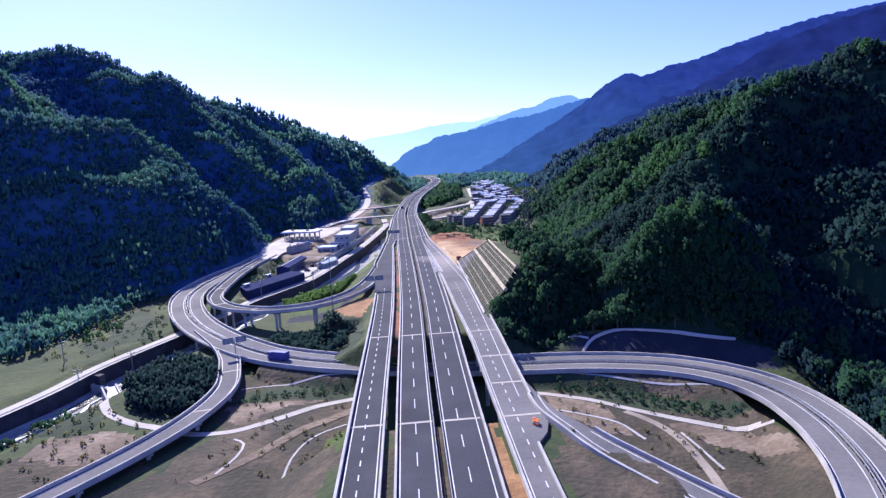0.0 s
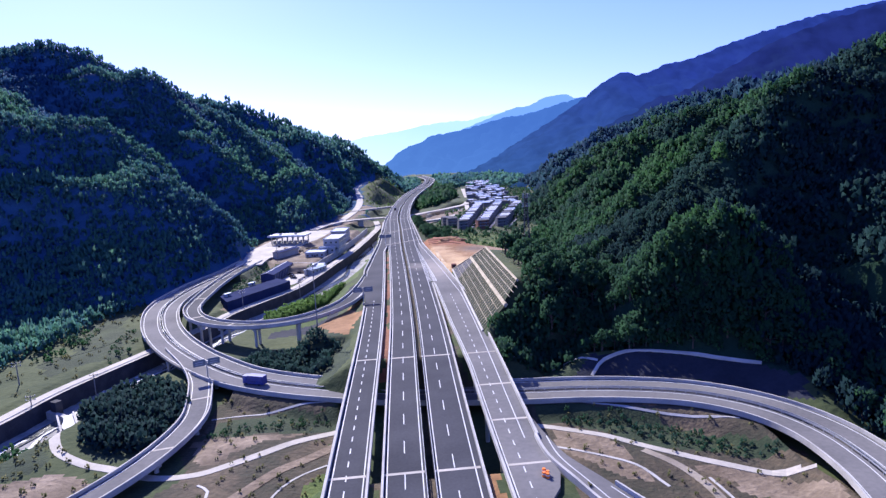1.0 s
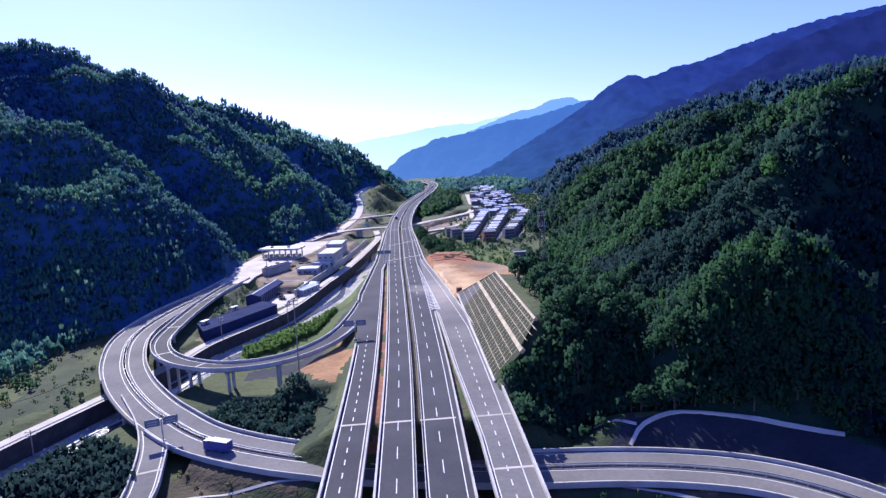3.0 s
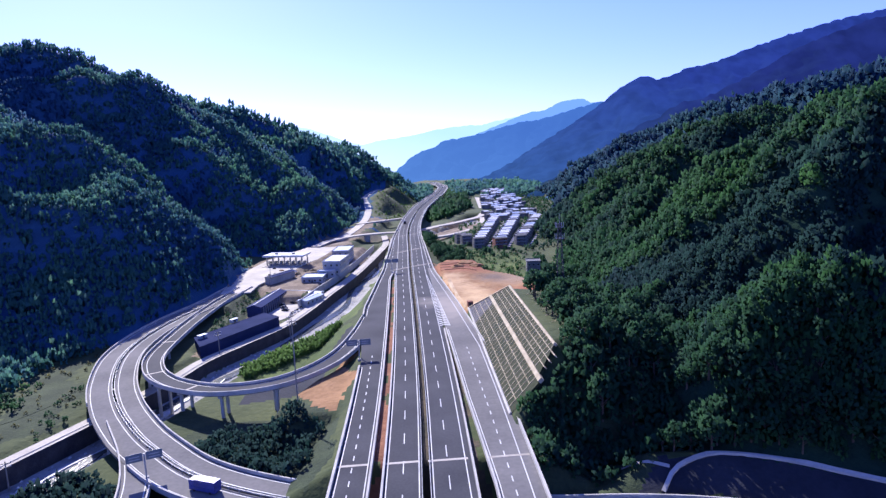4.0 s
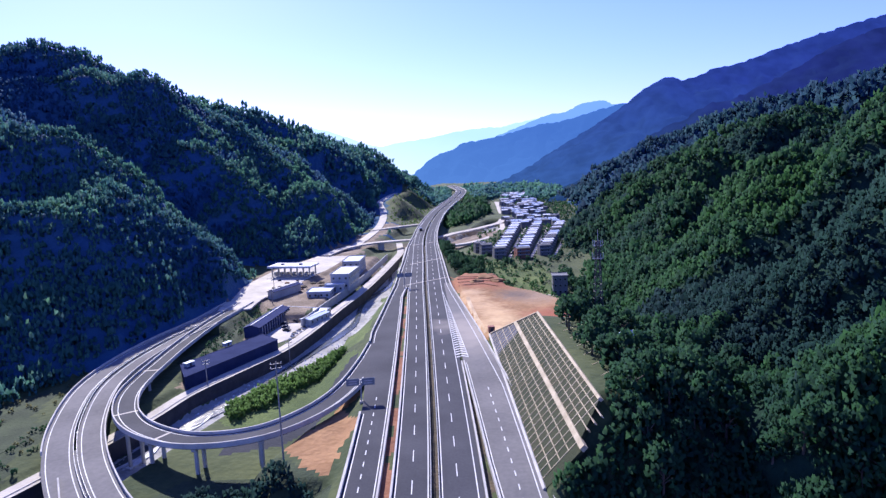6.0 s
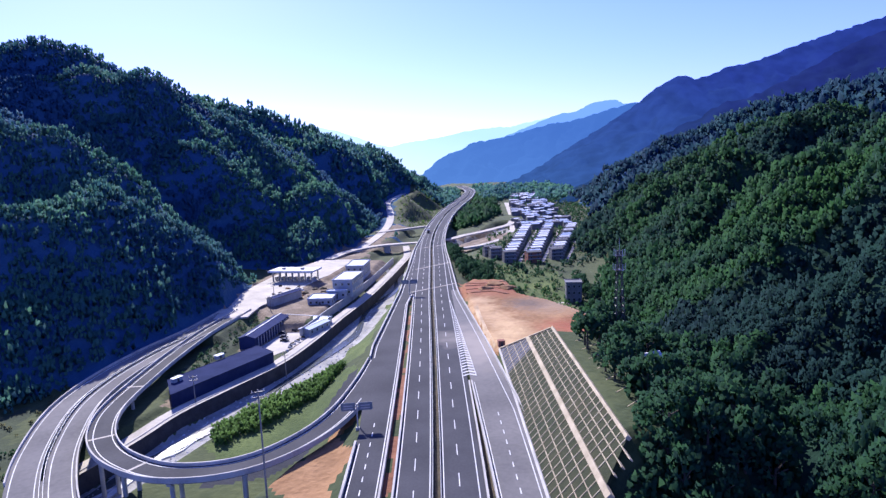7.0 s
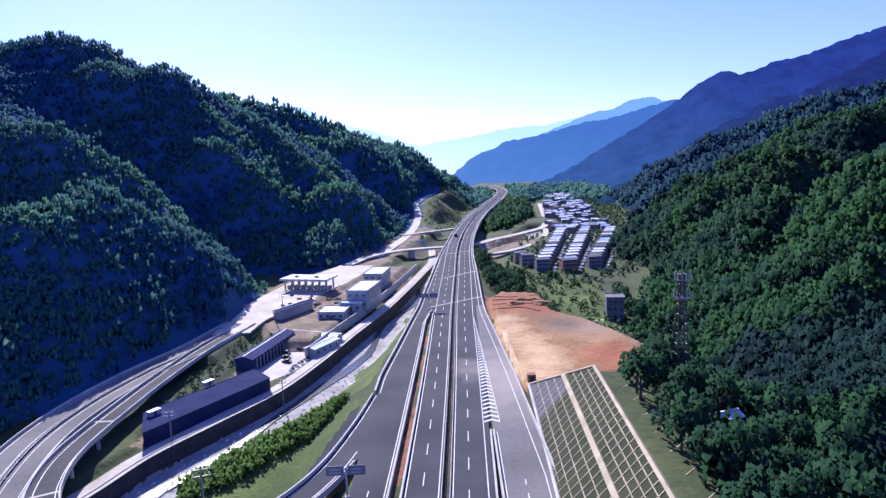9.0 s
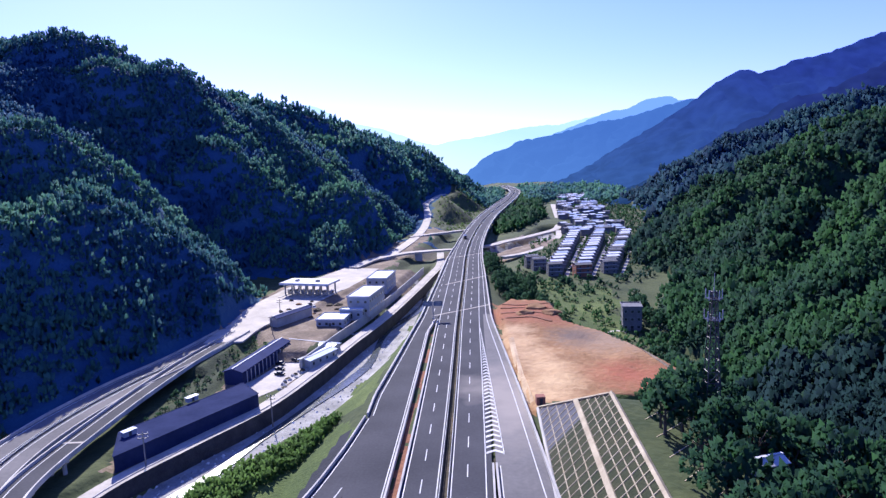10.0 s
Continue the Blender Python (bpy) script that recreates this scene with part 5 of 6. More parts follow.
def utility_pole(x, y, height, m=None):
    ob = thing("utility_pole", "grey concrete utility pole with a steel crossarm", "pole", pose(x, y, float(height_at(x, y)[0]), 0, 0, 20), "utility poles in the valley")
    bm = bmesh.new()
    bmesh.ops.create_cone(bm, cap_ends=True, segments=8, radius1=0.24, radius2=0.15, depth=height + 0.6, matrix=Matrix.Translation((0, 0, height / 2 - 0.3)))
    part("post", bm, WOOD_POLE, ob)
    for z in (height - 0.6, height - 1.8):
        box_part("crossarm", -1.5, 1.5, -0.09, 0.09, z - 0.1, z + 0.1, DARK_METAL, ob)
        for s in (-1.3, 0, 1.3):
            box_part("insulator", s - 0.09, s + 0.09, -0.09, 0.09, z + 0.1, z + 0.5, ROOF_WHITE, ob)
    return ob


for x, y, hh in ((-37, 261.5, 27.5), (-64, 387, 12), (-88, 348, 11), (-128, 224, 9), (-118, 246, 9), (-144, 245, 9), (-92, 470, 9), (-98, 500, 9)):
    utility_pole(x, y, hh)


def road_sign(x, y, z, turn, height, label):
    """A post that carries two panels on one arm."""
    ob = thing("road_sign", label, "road sign", pose(x, y, z, 0, 0, turn))
    bm = bmesh.new()
    tube(bm, (0, 0, -0.3), (0, 0, height), 0.22, 10)
    part("post", bm, STEEL, ob)
    bm = bmesh.new()
    tube(bm, (-4.2, 0, height - 0.6), (4.2, 0, height - 0.6), 0.14, 8)
    part("arm", bm, STEEL, ob)
    for c in (-2.4, 2.4):
        p = box_part("panel", c - 2.0, c + 2.0, -0.3, -0.15, height - 1.9, height + 0.4, SIGN_BLUE, ob, 0.03)
        for q in (-0.5, 0.25):
            box_part("lettering", c - 1.3, c + 1.3, -0.33, -0.305, height - 0.85 + q, height - 0.6 + q, STEEL, p)
    box_part("base", -0.6, 0.6, -0.6, 0.6, -0.4, 0.5, CONCRETE, ob, 0.08)
    return ob


road_sign(-20.0, 294, float(height_at(-20, 294)[0]) + 0.2, 4, 7.5, "two grey direction panels on a steel post")
road_sign(-12.6, 463, 0, 2, 8, "two grey direction panels above the merging lanes")
road_sign(-71.5, 230, -8.8, 24, 7, "two grey direction panels at the ramp fork")


def crash_barrel(x, y, z):
    ob = thing("crash_barrel", "orange crash barrel at the lane fork", "barrel", pose(x, y, z), "crash barrels")
    bm = bmesh.new()
    bmesh.ops.create_cone(bm, cap_ends=True, segments=12, radius1=0.45, radius2=0.38, depth=1.0, matrix=Matrix.Translation((0, 0, 0.5)))
    part("drum", bm, ORANGE, ob)
    bm = bmesh.new()
    bmesh.ops.create_cone(bm, cap_ends=True, segments=12, radius1=0.425, radius2=0.42, depth=0.2, matrix=Matrix.Translation((0, 0, 0.6)))
    part("band", bm, CAR_WHITE, ob)
    return ob


for x, y in ((24.9, 134), (25.4, 133), (25.2, 132), (24.6, 132.6)):
    crash_barrel(x, y, -0.02)

# ---- vehicles ----
def vehicle(name, label, m, length, width, height, paint, cargo=False, group=""):
    ob = thing(name, label, "truck" if cargo else "car", m, group)
    bm = bmesh.new()
    box_mesh(bm, -width / 2, width / 2, -length / 2, length / 2, 0.35, height * (0.45 if cargo else 0.58), 0.12)
    part("body", bm, paint, ob)
    bm = bmesh.new()
    if cargo:
        box_mesh(bm, -width / 2, width / 2, length * 0.28, length / 2, height * 0.45, height * 0.92, 0.15)
        part("cab", bm, paint, ob)
        box_part("cargo_box", -width / 2 - 0.05, width / 2 + 0.05, -length / 2, length * 0.26, height * 0.45, height, paint, ob, 0.06)
        box_part("windscreen", -width / 2 + 0.15, width / 2 - 0.15, length / 2 - 0.05, length / 2 + 0.03, height * 0.6, height * 0.85, GLASS, ob)
    else:
        r = bmesh.ops.create_cube(bm, size=1.0, matrix=Matrix.Translation((0, -length * 0.04, height * 0.78)) @ Matrix.Diagonal((width * 0.88, length * 0.56, height * 0.44, 1)))
        for vtx in r["verts"]:
            if vtx.co.z > height * 0.78:
                vtx.co.y = (vtx.co.y + length * 0.04) * 0.72 - length * 0.04
                vtx.co.x *= 0.86
        part("cabin", bm, GLASS, ob)
        box_part("roof_panel", -width * 0.37, width * 0.37, -length * 0.23, length * 0.15, height, height + 0.05, paint, ob, 0.02)
    for sx in (-1, 1):
        for sy in (-1, 1):
            bm = bmesh.new()
            bmesh.ops.create_cone(bm, cap_ends=True, segments=14, radius1=0.36, radius2=0.36, depth=0.25, matrix=Matrix.Translation((sx * (width / 2 - 0.1), sy * length * 0.31, 0.36)) @ Matrix.Rotation(math.pi / 2, 4, "Y"))
            part("wheel", bm, RUBBER, ob)
    return ob


vehicle("truck", "dark blue box truck on the loop road", pose(-53.5, 221.5, -8.8, 0, 0, 66), 8.2, 2.5, 3.3, BLUE_PAINT, True)
vehicle("truck", "dark truck on the far motorway lanes", pose(-6.1, 749, 0.02, 0, 0, 0), 8, 2.5, 3.2, CAR_DARK, True)
for k, (x, y, a, c, nm) in enumerate(((-77.5, 437, 60, CAR_DARK, "dark"), (-75.4, 430, 64, CAR_DARK, "dark"), (-73.5, 424, 70, CAR_DARK, "dark"), (-76, 447, 75, CAR_RED, "red"), (-72.5, 441, 66, CAR_DARK, "dark"), (-88, 522, 30, CAR_DARK, "dark"), (-84, 516, 20, CAR_WHITE, "white"))):
    vehicle("car", nm + " parked car on the pale concrete yard", pose(x, y, (-6.35 if y > 480 else -12.28), 0, 0, a), 4.6, 1.85, 1.5, c, False, "parked cars")
# timber and rubble beside the yard
for k in range(16):
    x, y = -64.5 + 0.35 * k * 0.6 + hr.uniform(-1.5, 1.5) - 4, 408 + k * 1.6
    heap(x, y, hr.uniform(0.7, 1.4), hr.uniform(0.5, 1.0), (CONCRETE, BROWN, GREY_WALL)[k % 3], "rubble_heap", "small heap of rubble beside the yard", 90 + k)



# ---- woods ----
def crown_template(n, seed, plume=1.0):
    """Tufts of leaves, each a jittered double pyramid, over the upper shell of a crown of radius about 1."""
    r = np.random.RandomState(seed)
    vs, fs = [], []
    for k in range(n):
        a, q = r.uniform(0, 2 * np.pi), r.uniform(0, 1)
        zz = 1.5 * (q ** 0.8) - 0.25
        rad = np.sqrt(max(0.05, 1 - (zz / 1.45) ** 2)) * r.uniform(0.55, 1.05)
        c = np.array([rad * np.cos(a), rad * np.sin(a), zz])
        d = np.array([np.cos(a) * 0.7, np.sin(a) * 0.7, r.uniform(0.4, 1.6) * plume])
        d /= np.linalg.norm(d)
        s = np.cross(d, [0.3, 0.2, 1.0])
        s /= np.linalg.norm(s)
        t = np.cross(d, s)
        size = r.uniform(0.6, 1.0) * (1.95 / n ** 0.42)
        o = len(vs)
        for g in range(3):
            ang = g * 2.094 + r.uniform(-0.4, 0.4)
            vs.append(c + size * r.uniform(0.5, 0.8) * (np.cos(ang) * s + np.sin(ang) * t))
        vs.append(c + d * size * r.uniform(0.6, 1.15))
        vs.append(c - d * size * r.uniform(0.4, 0.7))
        for g in range(3):
            fs.append((o + g, o + (g + 1) % 3, o + 3))
            fs.append((o + (g + 1) % 3, o + g, o + 4))
    vs = np.array(vs)
    out = vs - np.array([0, 0, -0.35])
    out /= np.linalg.norm(out, axis=1)[:, None]
    return vs, np.array(fs), out + r.uniform(-0.22, 0.22, out.shape)


def leaf_normals(me, out):
    """Foliage is shaded by the round form of its crown."""
    a = me.attributes.new("custom_normal", "FLOAT_VECTOR", "POINT")
    a.data.foreach_set("vector", (out / np.linalg.norm(out, axis=1)[:, None]).astype(np.float32).ravel())


def triangles_object(name, verts, tris, mat, out):
    me = bpy.data.meshes.new(name)
    me.vertices.add(len(verts))
    me.vertices.foreach_set("co", verts.astype(np.float32).ravel())
    me.loops.add(tris.size)
    me.loops.foreach_set("vertex_index", tris.astype(np.int32).ravel())
    me.polygons.add(len(tris))
    me.polygons.foreach_set("loop_start", np.arange(0, tris.size, 3, dtype=np.int32))
    me.polygons.foreach_set("use_smooth", np.ones(len(tris), dtype=bool))
    me.update(calc_edges=True)
    leaf_normals(me, out)
    me.materials.append(mat)
    return new(name, me)


def scatter(name, places, radius, templates, mat, seed, label, lift=0.3, height=(0.9, 1.5)):
    """One mesh of many crowns standing at places (x, y) on the ground."""
    r = np.random.RandomState(seed)
    places = np.asarray(places, dtype=float)
    z = ground_height(places[:, 0], places[:, 1])
    radius = np.broadcast_to(radius, len(places)) * r.uniform(0.7, 1.25, len(places))
    which = r.randint(0, len(templates), len(places))
    turn = r.uniform(0, 2 * np.pi, len(places))
    tall = r.uniform(*height, len(places))
    vv, ff, nn, o = [], [], [], 0
    for k, (tv, tf, tn) in enumerate(templates):
        m = which == k
        c, s, q = np.cos(turn[m])[:, None], np.sin(turn[m])[:, None], radius[m][:, None]
        x = (tv[None, :, 0] * c - tv[None, :, 1] * s) * q + places[m][:, 0:1]
        y = (tv[None, :, 0] * s + tv[None, :, 1] * c) * q + places[m][:, 1:2]
        w = (tv[None, :, 2] + lift) * q * tall[m][:, None] + z[m][:, None]
        vv.append(np.stack([x, y, w], -1).reshape(-1, 3))
        nn.append(np.stack([tn[None, :, 0] * c - tn[None, :, 1] * s, tn[None, :, 0] * s + tn[None, :, 1] * c, tn[None, :, 2] + 0 * c], -1).reshape(-1, 3))
        ff.append((tf[None] + (o + np.arange(m.sum()) * len(tv))[:, None, None]).reshape(-1, 3))
        o += m.sum() * len(tv)
    ob = triangles_object(name, np.vstack(vv), np.vstack(ff), mat, np.vstack(nn))
    return tagged(ob, label, "woodland", kind="stuff")


def jittered(x0, x1, y0, y1, step, seed):
    r = np.random.RandomState(seed)
    a, b = np.meshgrid(np.arange(x0, x1, step), np.arange(y0, y1, step))
    p = np.stack([a.ravel(), b.ravel()], 1)
    return p + r.uniform(-0.5, 0.5, p.shape) * step


THICKETS = [
    [(48, 226), (48, 326), (66, 345), (90, 420), (110, 400), (100, 300), (135, 250), (150, 190), (117, 184), (107, 199), (88, 213), (70, 222)],
    [(115, 186), (119, 160), (117, 130), (108, 100), (150, 80), (230, 90), (200, 210), (140, 205)],
    [(-190, 230), (-168, 245), (-160, 290), (-156, 340), (-145, 372), (-150, 430), (-136, 495), (-200, 480), (-230, 300)],
]


def wooded(p, margin=1.5):
    """Keeps the places on wooded hillsides, clear of roads and works, that the camera's path can see."""
    x, y = p[:, 0], p[:, 1]
    ok = hills(x, y) > flat_floor(x, y) + margin
    for poly in THICKETS:
        ok |= poly_inside(x, y, poly) > 0
    for poly in (PLAZA, SERVICE, YARD, DIRT, DARK_BANK, MEADOW):
        ok &= poly_inside(x, y, poly) < -2.5
    for line, w in ((loop_line, 13), (branch_line, 8), (tight_line, 8), (main_line, 26), (river_road, 7), (mount, 11)):
        ok &= dist_to_line(x, y, line[::4])[0] > w
    ok &= ~((x > 24) & (x < 47) & (y > 222) & (y < 368))
    ok &= ~((x < 78) & (y > 222) & (y < 330) & (x > 46))
    # limited to the wedge of valley that the camera's view covers
    ok &= np.abs(x - 2) < 0.95 * (y + 60)
    for hx, hy2, _ in HUTS:
        ok &= np.hypot(x - hx, y - hy2 + 3) > 7
    p = p[ok]
    # trees on flanks turned away from the camera's path are left out
    x, y, d = p[:, 0], p[:, 1], 16.0
    gxx, gyy = (hills(x + d, y) - hills(x - d, y)) / (2 * d), (hills(x, y + d) - hills(x, y - d)) / (2 * d)
    face = np.full(len(p), -1.0)
    for my in (40, 190):
        away = np.stack([8 - x, my - y, 74 - hills(x, y)], 1)
        face = np.maximum(face, (-gxx * away[:, 0] - gyy * away[:, 1] + away[:, 2]) / np.linalg.norm(away, axis=1))
    return p[face > -0.42]


NEAR_T = [crown_template(64, 40 + k) for k in range(6)]
HILL_T = [crown_template(40, 140 + k) for k in range(6)]
SPUR_T = [crown_template(24, 50 + k) for k in range(6)]
PLUME_T = [crown_template(18, 150 + k, 1.6) for k in range(8)]
MID_T = [crown_template(15, 60 + k) for k in range(6)]
FAR_T = [crown_template(9, 80 + k) for k in range(5)]


def shade_drift(p):
    """Where the leaf tone painted for shade goes: in the gullies and in random drifts."""
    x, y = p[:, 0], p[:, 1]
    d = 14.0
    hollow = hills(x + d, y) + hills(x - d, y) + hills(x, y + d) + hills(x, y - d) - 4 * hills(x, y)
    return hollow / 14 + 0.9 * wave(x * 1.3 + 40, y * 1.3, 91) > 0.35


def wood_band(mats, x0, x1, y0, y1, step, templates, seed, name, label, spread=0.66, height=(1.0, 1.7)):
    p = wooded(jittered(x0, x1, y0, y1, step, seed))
    # Gully places get the second leaf, whose tone carries painted shade.
    dark = shade_drift(p)
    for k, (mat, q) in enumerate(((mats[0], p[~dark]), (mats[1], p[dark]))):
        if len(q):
            scatter(name if k == 0 else "evergreen_wood", q, step * spread, templates, mat, seed + 400 * k, label if k == 0 else "trees in the patches painted with shade tones", 0.25, height)


# Pairs of leaf tones; the blue and dark ones carry painted haze and shade.
GREEN, DUSK, HIGH, AIRY = (LEAF, LEAF_DARK_SHADE), (LEAF_BLUE, LEAF_DUSK), (LEAF_DARK_SHADE, LEAF_DARK_SHADE), (LEAF_NAVY, LEAF_NAVY)
wood_band(GREEN, 45, 110, 90, 330, 4.0, NEAR_T, 1, "bamboo_wood", "dense green bamboo and broadleaf wood on the steep hillside")
wood_band(GREEN, 110, 150, 260, 330, 4.4, NEAR_T, 14, "bamboo_wood", "dense green bamboo wood above the knoll")
wood_band(HIGH, 110, 165, 90, 260, 4.6, HILL_T, 15, "evergreen_wood", "wood above the loop road, leaf tone darkened for shade")
wood_band(HIGH, 165, 330, 90, 260, 5.0, SPUR_T, 13, "evergreen_wood", "wood in the steep gully, leaf tone darkened for shade")
wood_band(GREEN, 150, 330, 260, 330, 4.3, SPUR_T, 11, "bamboo_wood", "dense green bamboo wood high on the steep hillside")
wood_band(GREEN, 45, 330, 330, 480, 4.7, SPUR_T, 12, "bamboo_wood", "dense green bamboo wood on the hillside spurs")
wood_band((LEAF_BLUE, LEAF_BLUE), -380, -110, 240, 560, 4.0, PLUME_T, 2, "bamboo_wood", "bamboo wood on the spur, tinted blue for haze and shade", 0.56, (1.2, 2.1))
wood_band(GREEN, 60, 420, 480, 860, 5.6, MID_T, 3, "bamboo_wood", "green bamboo wood on the valley side")
wood_band(DUSK, -520, -40, 560, 980, 5.2, MID_T, 4, "bamboo_wood", "bamboo wood on the mountain flank, tinted blue for haze and shade", 0.58, (1.1, 1.9))
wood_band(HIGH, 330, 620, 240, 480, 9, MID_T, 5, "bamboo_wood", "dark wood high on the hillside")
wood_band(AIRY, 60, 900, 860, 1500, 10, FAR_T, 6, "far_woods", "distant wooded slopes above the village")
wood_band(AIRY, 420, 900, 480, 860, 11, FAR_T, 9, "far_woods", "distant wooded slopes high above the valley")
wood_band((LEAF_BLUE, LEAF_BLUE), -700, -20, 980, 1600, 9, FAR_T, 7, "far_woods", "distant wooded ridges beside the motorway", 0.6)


def fill(poly, step, radius, seed, label, mat, templates):
    p = np.array(poly, dtype=float)
    q = jittered(p[:, 0].min(), p[:, 0].max(), p[:, 1].min(), p[:, 1].max(), step, seed)
    q = q[(poly_inside(q[:, 0], q[:, 1], poly) > 0) & (poly_inside(q[:, 0], q[:, 1], DARK_BANK) < -1.5) & (dist_to_line(q[:, 0], q[:, 1], loop_line[::3])[0] > 13)]
    scatter("bamboo_wood", q, radius, templates, mat, seed, label, 0.3, (1.2, 2.0))


fill([(58, 226), (76, 217), (90, 211), (108, 199), (117, 188), (134, 200), (126, 226), (96, 242), (66, 236)], 3.2, 2.3, 21, "dark dense trees above the dark bank", LEAF, HILL_T)
fill([(112, 186), (118, 160), (116, 130), (108, 104), (150, 90), (150, 200), (128, 204)], 3.6, 2.5, 22, "dark dense trees below the loop road", LEAF_DARK_SHADE, HILL_T)


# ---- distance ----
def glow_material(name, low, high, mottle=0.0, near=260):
    """Far ridges with their haze painted as emission, paler towards their feet and the valley's end."""
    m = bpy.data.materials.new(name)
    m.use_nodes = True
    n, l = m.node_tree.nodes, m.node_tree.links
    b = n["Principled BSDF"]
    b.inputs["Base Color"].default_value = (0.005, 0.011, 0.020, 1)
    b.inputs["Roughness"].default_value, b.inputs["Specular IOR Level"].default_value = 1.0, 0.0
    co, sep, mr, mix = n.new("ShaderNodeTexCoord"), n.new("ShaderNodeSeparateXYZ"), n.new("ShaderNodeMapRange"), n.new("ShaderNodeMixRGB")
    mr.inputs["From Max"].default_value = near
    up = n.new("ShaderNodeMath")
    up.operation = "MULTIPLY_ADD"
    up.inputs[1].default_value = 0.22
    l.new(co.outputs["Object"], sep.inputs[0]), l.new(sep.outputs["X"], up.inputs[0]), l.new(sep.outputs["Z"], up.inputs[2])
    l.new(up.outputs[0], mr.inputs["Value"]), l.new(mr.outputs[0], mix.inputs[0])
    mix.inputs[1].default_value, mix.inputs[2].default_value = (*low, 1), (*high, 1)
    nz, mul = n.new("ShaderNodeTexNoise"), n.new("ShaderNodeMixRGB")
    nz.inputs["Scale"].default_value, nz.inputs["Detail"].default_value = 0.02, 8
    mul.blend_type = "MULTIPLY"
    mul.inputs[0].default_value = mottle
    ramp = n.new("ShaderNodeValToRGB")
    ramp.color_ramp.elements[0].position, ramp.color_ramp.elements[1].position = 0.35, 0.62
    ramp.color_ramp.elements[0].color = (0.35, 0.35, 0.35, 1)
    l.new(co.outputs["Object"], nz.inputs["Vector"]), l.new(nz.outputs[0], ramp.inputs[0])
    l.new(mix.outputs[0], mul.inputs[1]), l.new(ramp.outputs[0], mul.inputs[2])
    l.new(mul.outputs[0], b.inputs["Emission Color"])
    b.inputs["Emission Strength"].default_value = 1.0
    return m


def far_ridge(points, mat, label, seed, depth=700, rows=36, step=12):
    """A wooded mountain range with spurs and gullies, from its crest down to its feet."""
    line = curve_points(points, step)
    r = np.random.RandomState(seed)
    n = len(line)
    run = np.concatenate([[0], np.cumsum(np.linalg.norm(np.diff(line[:, :2], axis=0), axis=1))])
    u = np.linspace(0, 1, rows)[:, None]
    along = run[None, :] + 130 * u * np.sin(run[None, :] / 310 + seed) + 40 * wave(run[None, :] + 0 * u, 400 * u + 0 * run[None, :], seed)
    spur = np.abs(np.sin(along * np.pi / 190)) + 0.5 * np.abs(np.sin(along * np.pi / 83 + 1))
    crest = line[None, :, 2] + 3 * r.uniform(-1, 1, (1, n))
    z = crest * (1 - u) ** 1.1 - 30 * u - 75 * (1 - spur) * u * (1 - u) * 1.6 + r.uniform(-3.5, 3.5, (rows, n)) * (u > 0)
    x = line[None, :, 0] - 60 * u + r.uniform(-3, 3, (rows, n))
    y = line[None, :, 1] - depth * u + r.uniform(-4, 4, (rows, n))
    v = np.stack([x, y, z], -1).reshape(-1, 3)
    ids2 = np.arange(rows * n).reshape(rows, n)
    f = np.stack([ids2[:-1, :-1], ids2[1:, :-1], ids2[1:, 1:], ids2[:-1, 1:]], -1).reshape(-1, 4)
    ob = mesh_object("backdrop", v, f, mat, smooth=True)
    return tagged(ob, label, "mountain", kind="structure")


# Blue emission colours stand in for the air before each range.
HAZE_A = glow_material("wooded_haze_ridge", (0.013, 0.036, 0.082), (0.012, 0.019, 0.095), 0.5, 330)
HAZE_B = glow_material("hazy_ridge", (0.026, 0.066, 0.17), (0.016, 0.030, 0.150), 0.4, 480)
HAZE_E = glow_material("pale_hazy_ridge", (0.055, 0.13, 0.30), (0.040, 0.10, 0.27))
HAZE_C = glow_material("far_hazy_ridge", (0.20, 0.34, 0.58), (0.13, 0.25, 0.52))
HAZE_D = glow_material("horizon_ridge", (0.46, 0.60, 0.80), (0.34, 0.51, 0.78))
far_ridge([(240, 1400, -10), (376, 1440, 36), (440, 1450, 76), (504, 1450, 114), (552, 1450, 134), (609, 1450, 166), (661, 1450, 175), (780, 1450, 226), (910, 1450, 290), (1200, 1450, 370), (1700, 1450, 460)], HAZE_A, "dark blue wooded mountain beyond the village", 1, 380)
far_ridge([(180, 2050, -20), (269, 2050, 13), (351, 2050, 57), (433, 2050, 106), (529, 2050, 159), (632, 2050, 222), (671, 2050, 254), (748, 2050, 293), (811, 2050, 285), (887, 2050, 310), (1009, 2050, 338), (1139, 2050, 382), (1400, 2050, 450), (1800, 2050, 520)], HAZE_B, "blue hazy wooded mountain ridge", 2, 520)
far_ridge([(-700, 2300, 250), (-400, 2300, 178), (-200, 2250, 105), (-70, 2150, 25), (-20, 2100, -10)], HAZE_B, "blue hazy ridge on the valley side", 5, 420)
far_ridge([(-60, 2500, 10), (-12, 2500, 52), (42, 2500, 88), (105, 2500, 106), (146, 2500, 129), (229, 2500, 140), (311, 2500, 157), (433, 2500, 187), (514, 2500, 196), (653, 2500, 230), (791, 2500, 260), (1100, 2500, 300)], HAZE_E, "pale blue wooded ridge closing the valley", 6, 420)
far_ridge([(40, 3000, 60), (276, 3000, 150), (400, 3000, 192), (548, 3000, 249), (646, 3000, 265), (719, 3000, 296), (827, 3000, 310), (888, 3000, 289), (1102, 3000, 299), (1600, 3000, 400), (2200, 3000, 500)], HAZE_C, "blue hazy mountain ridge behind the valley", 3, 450)
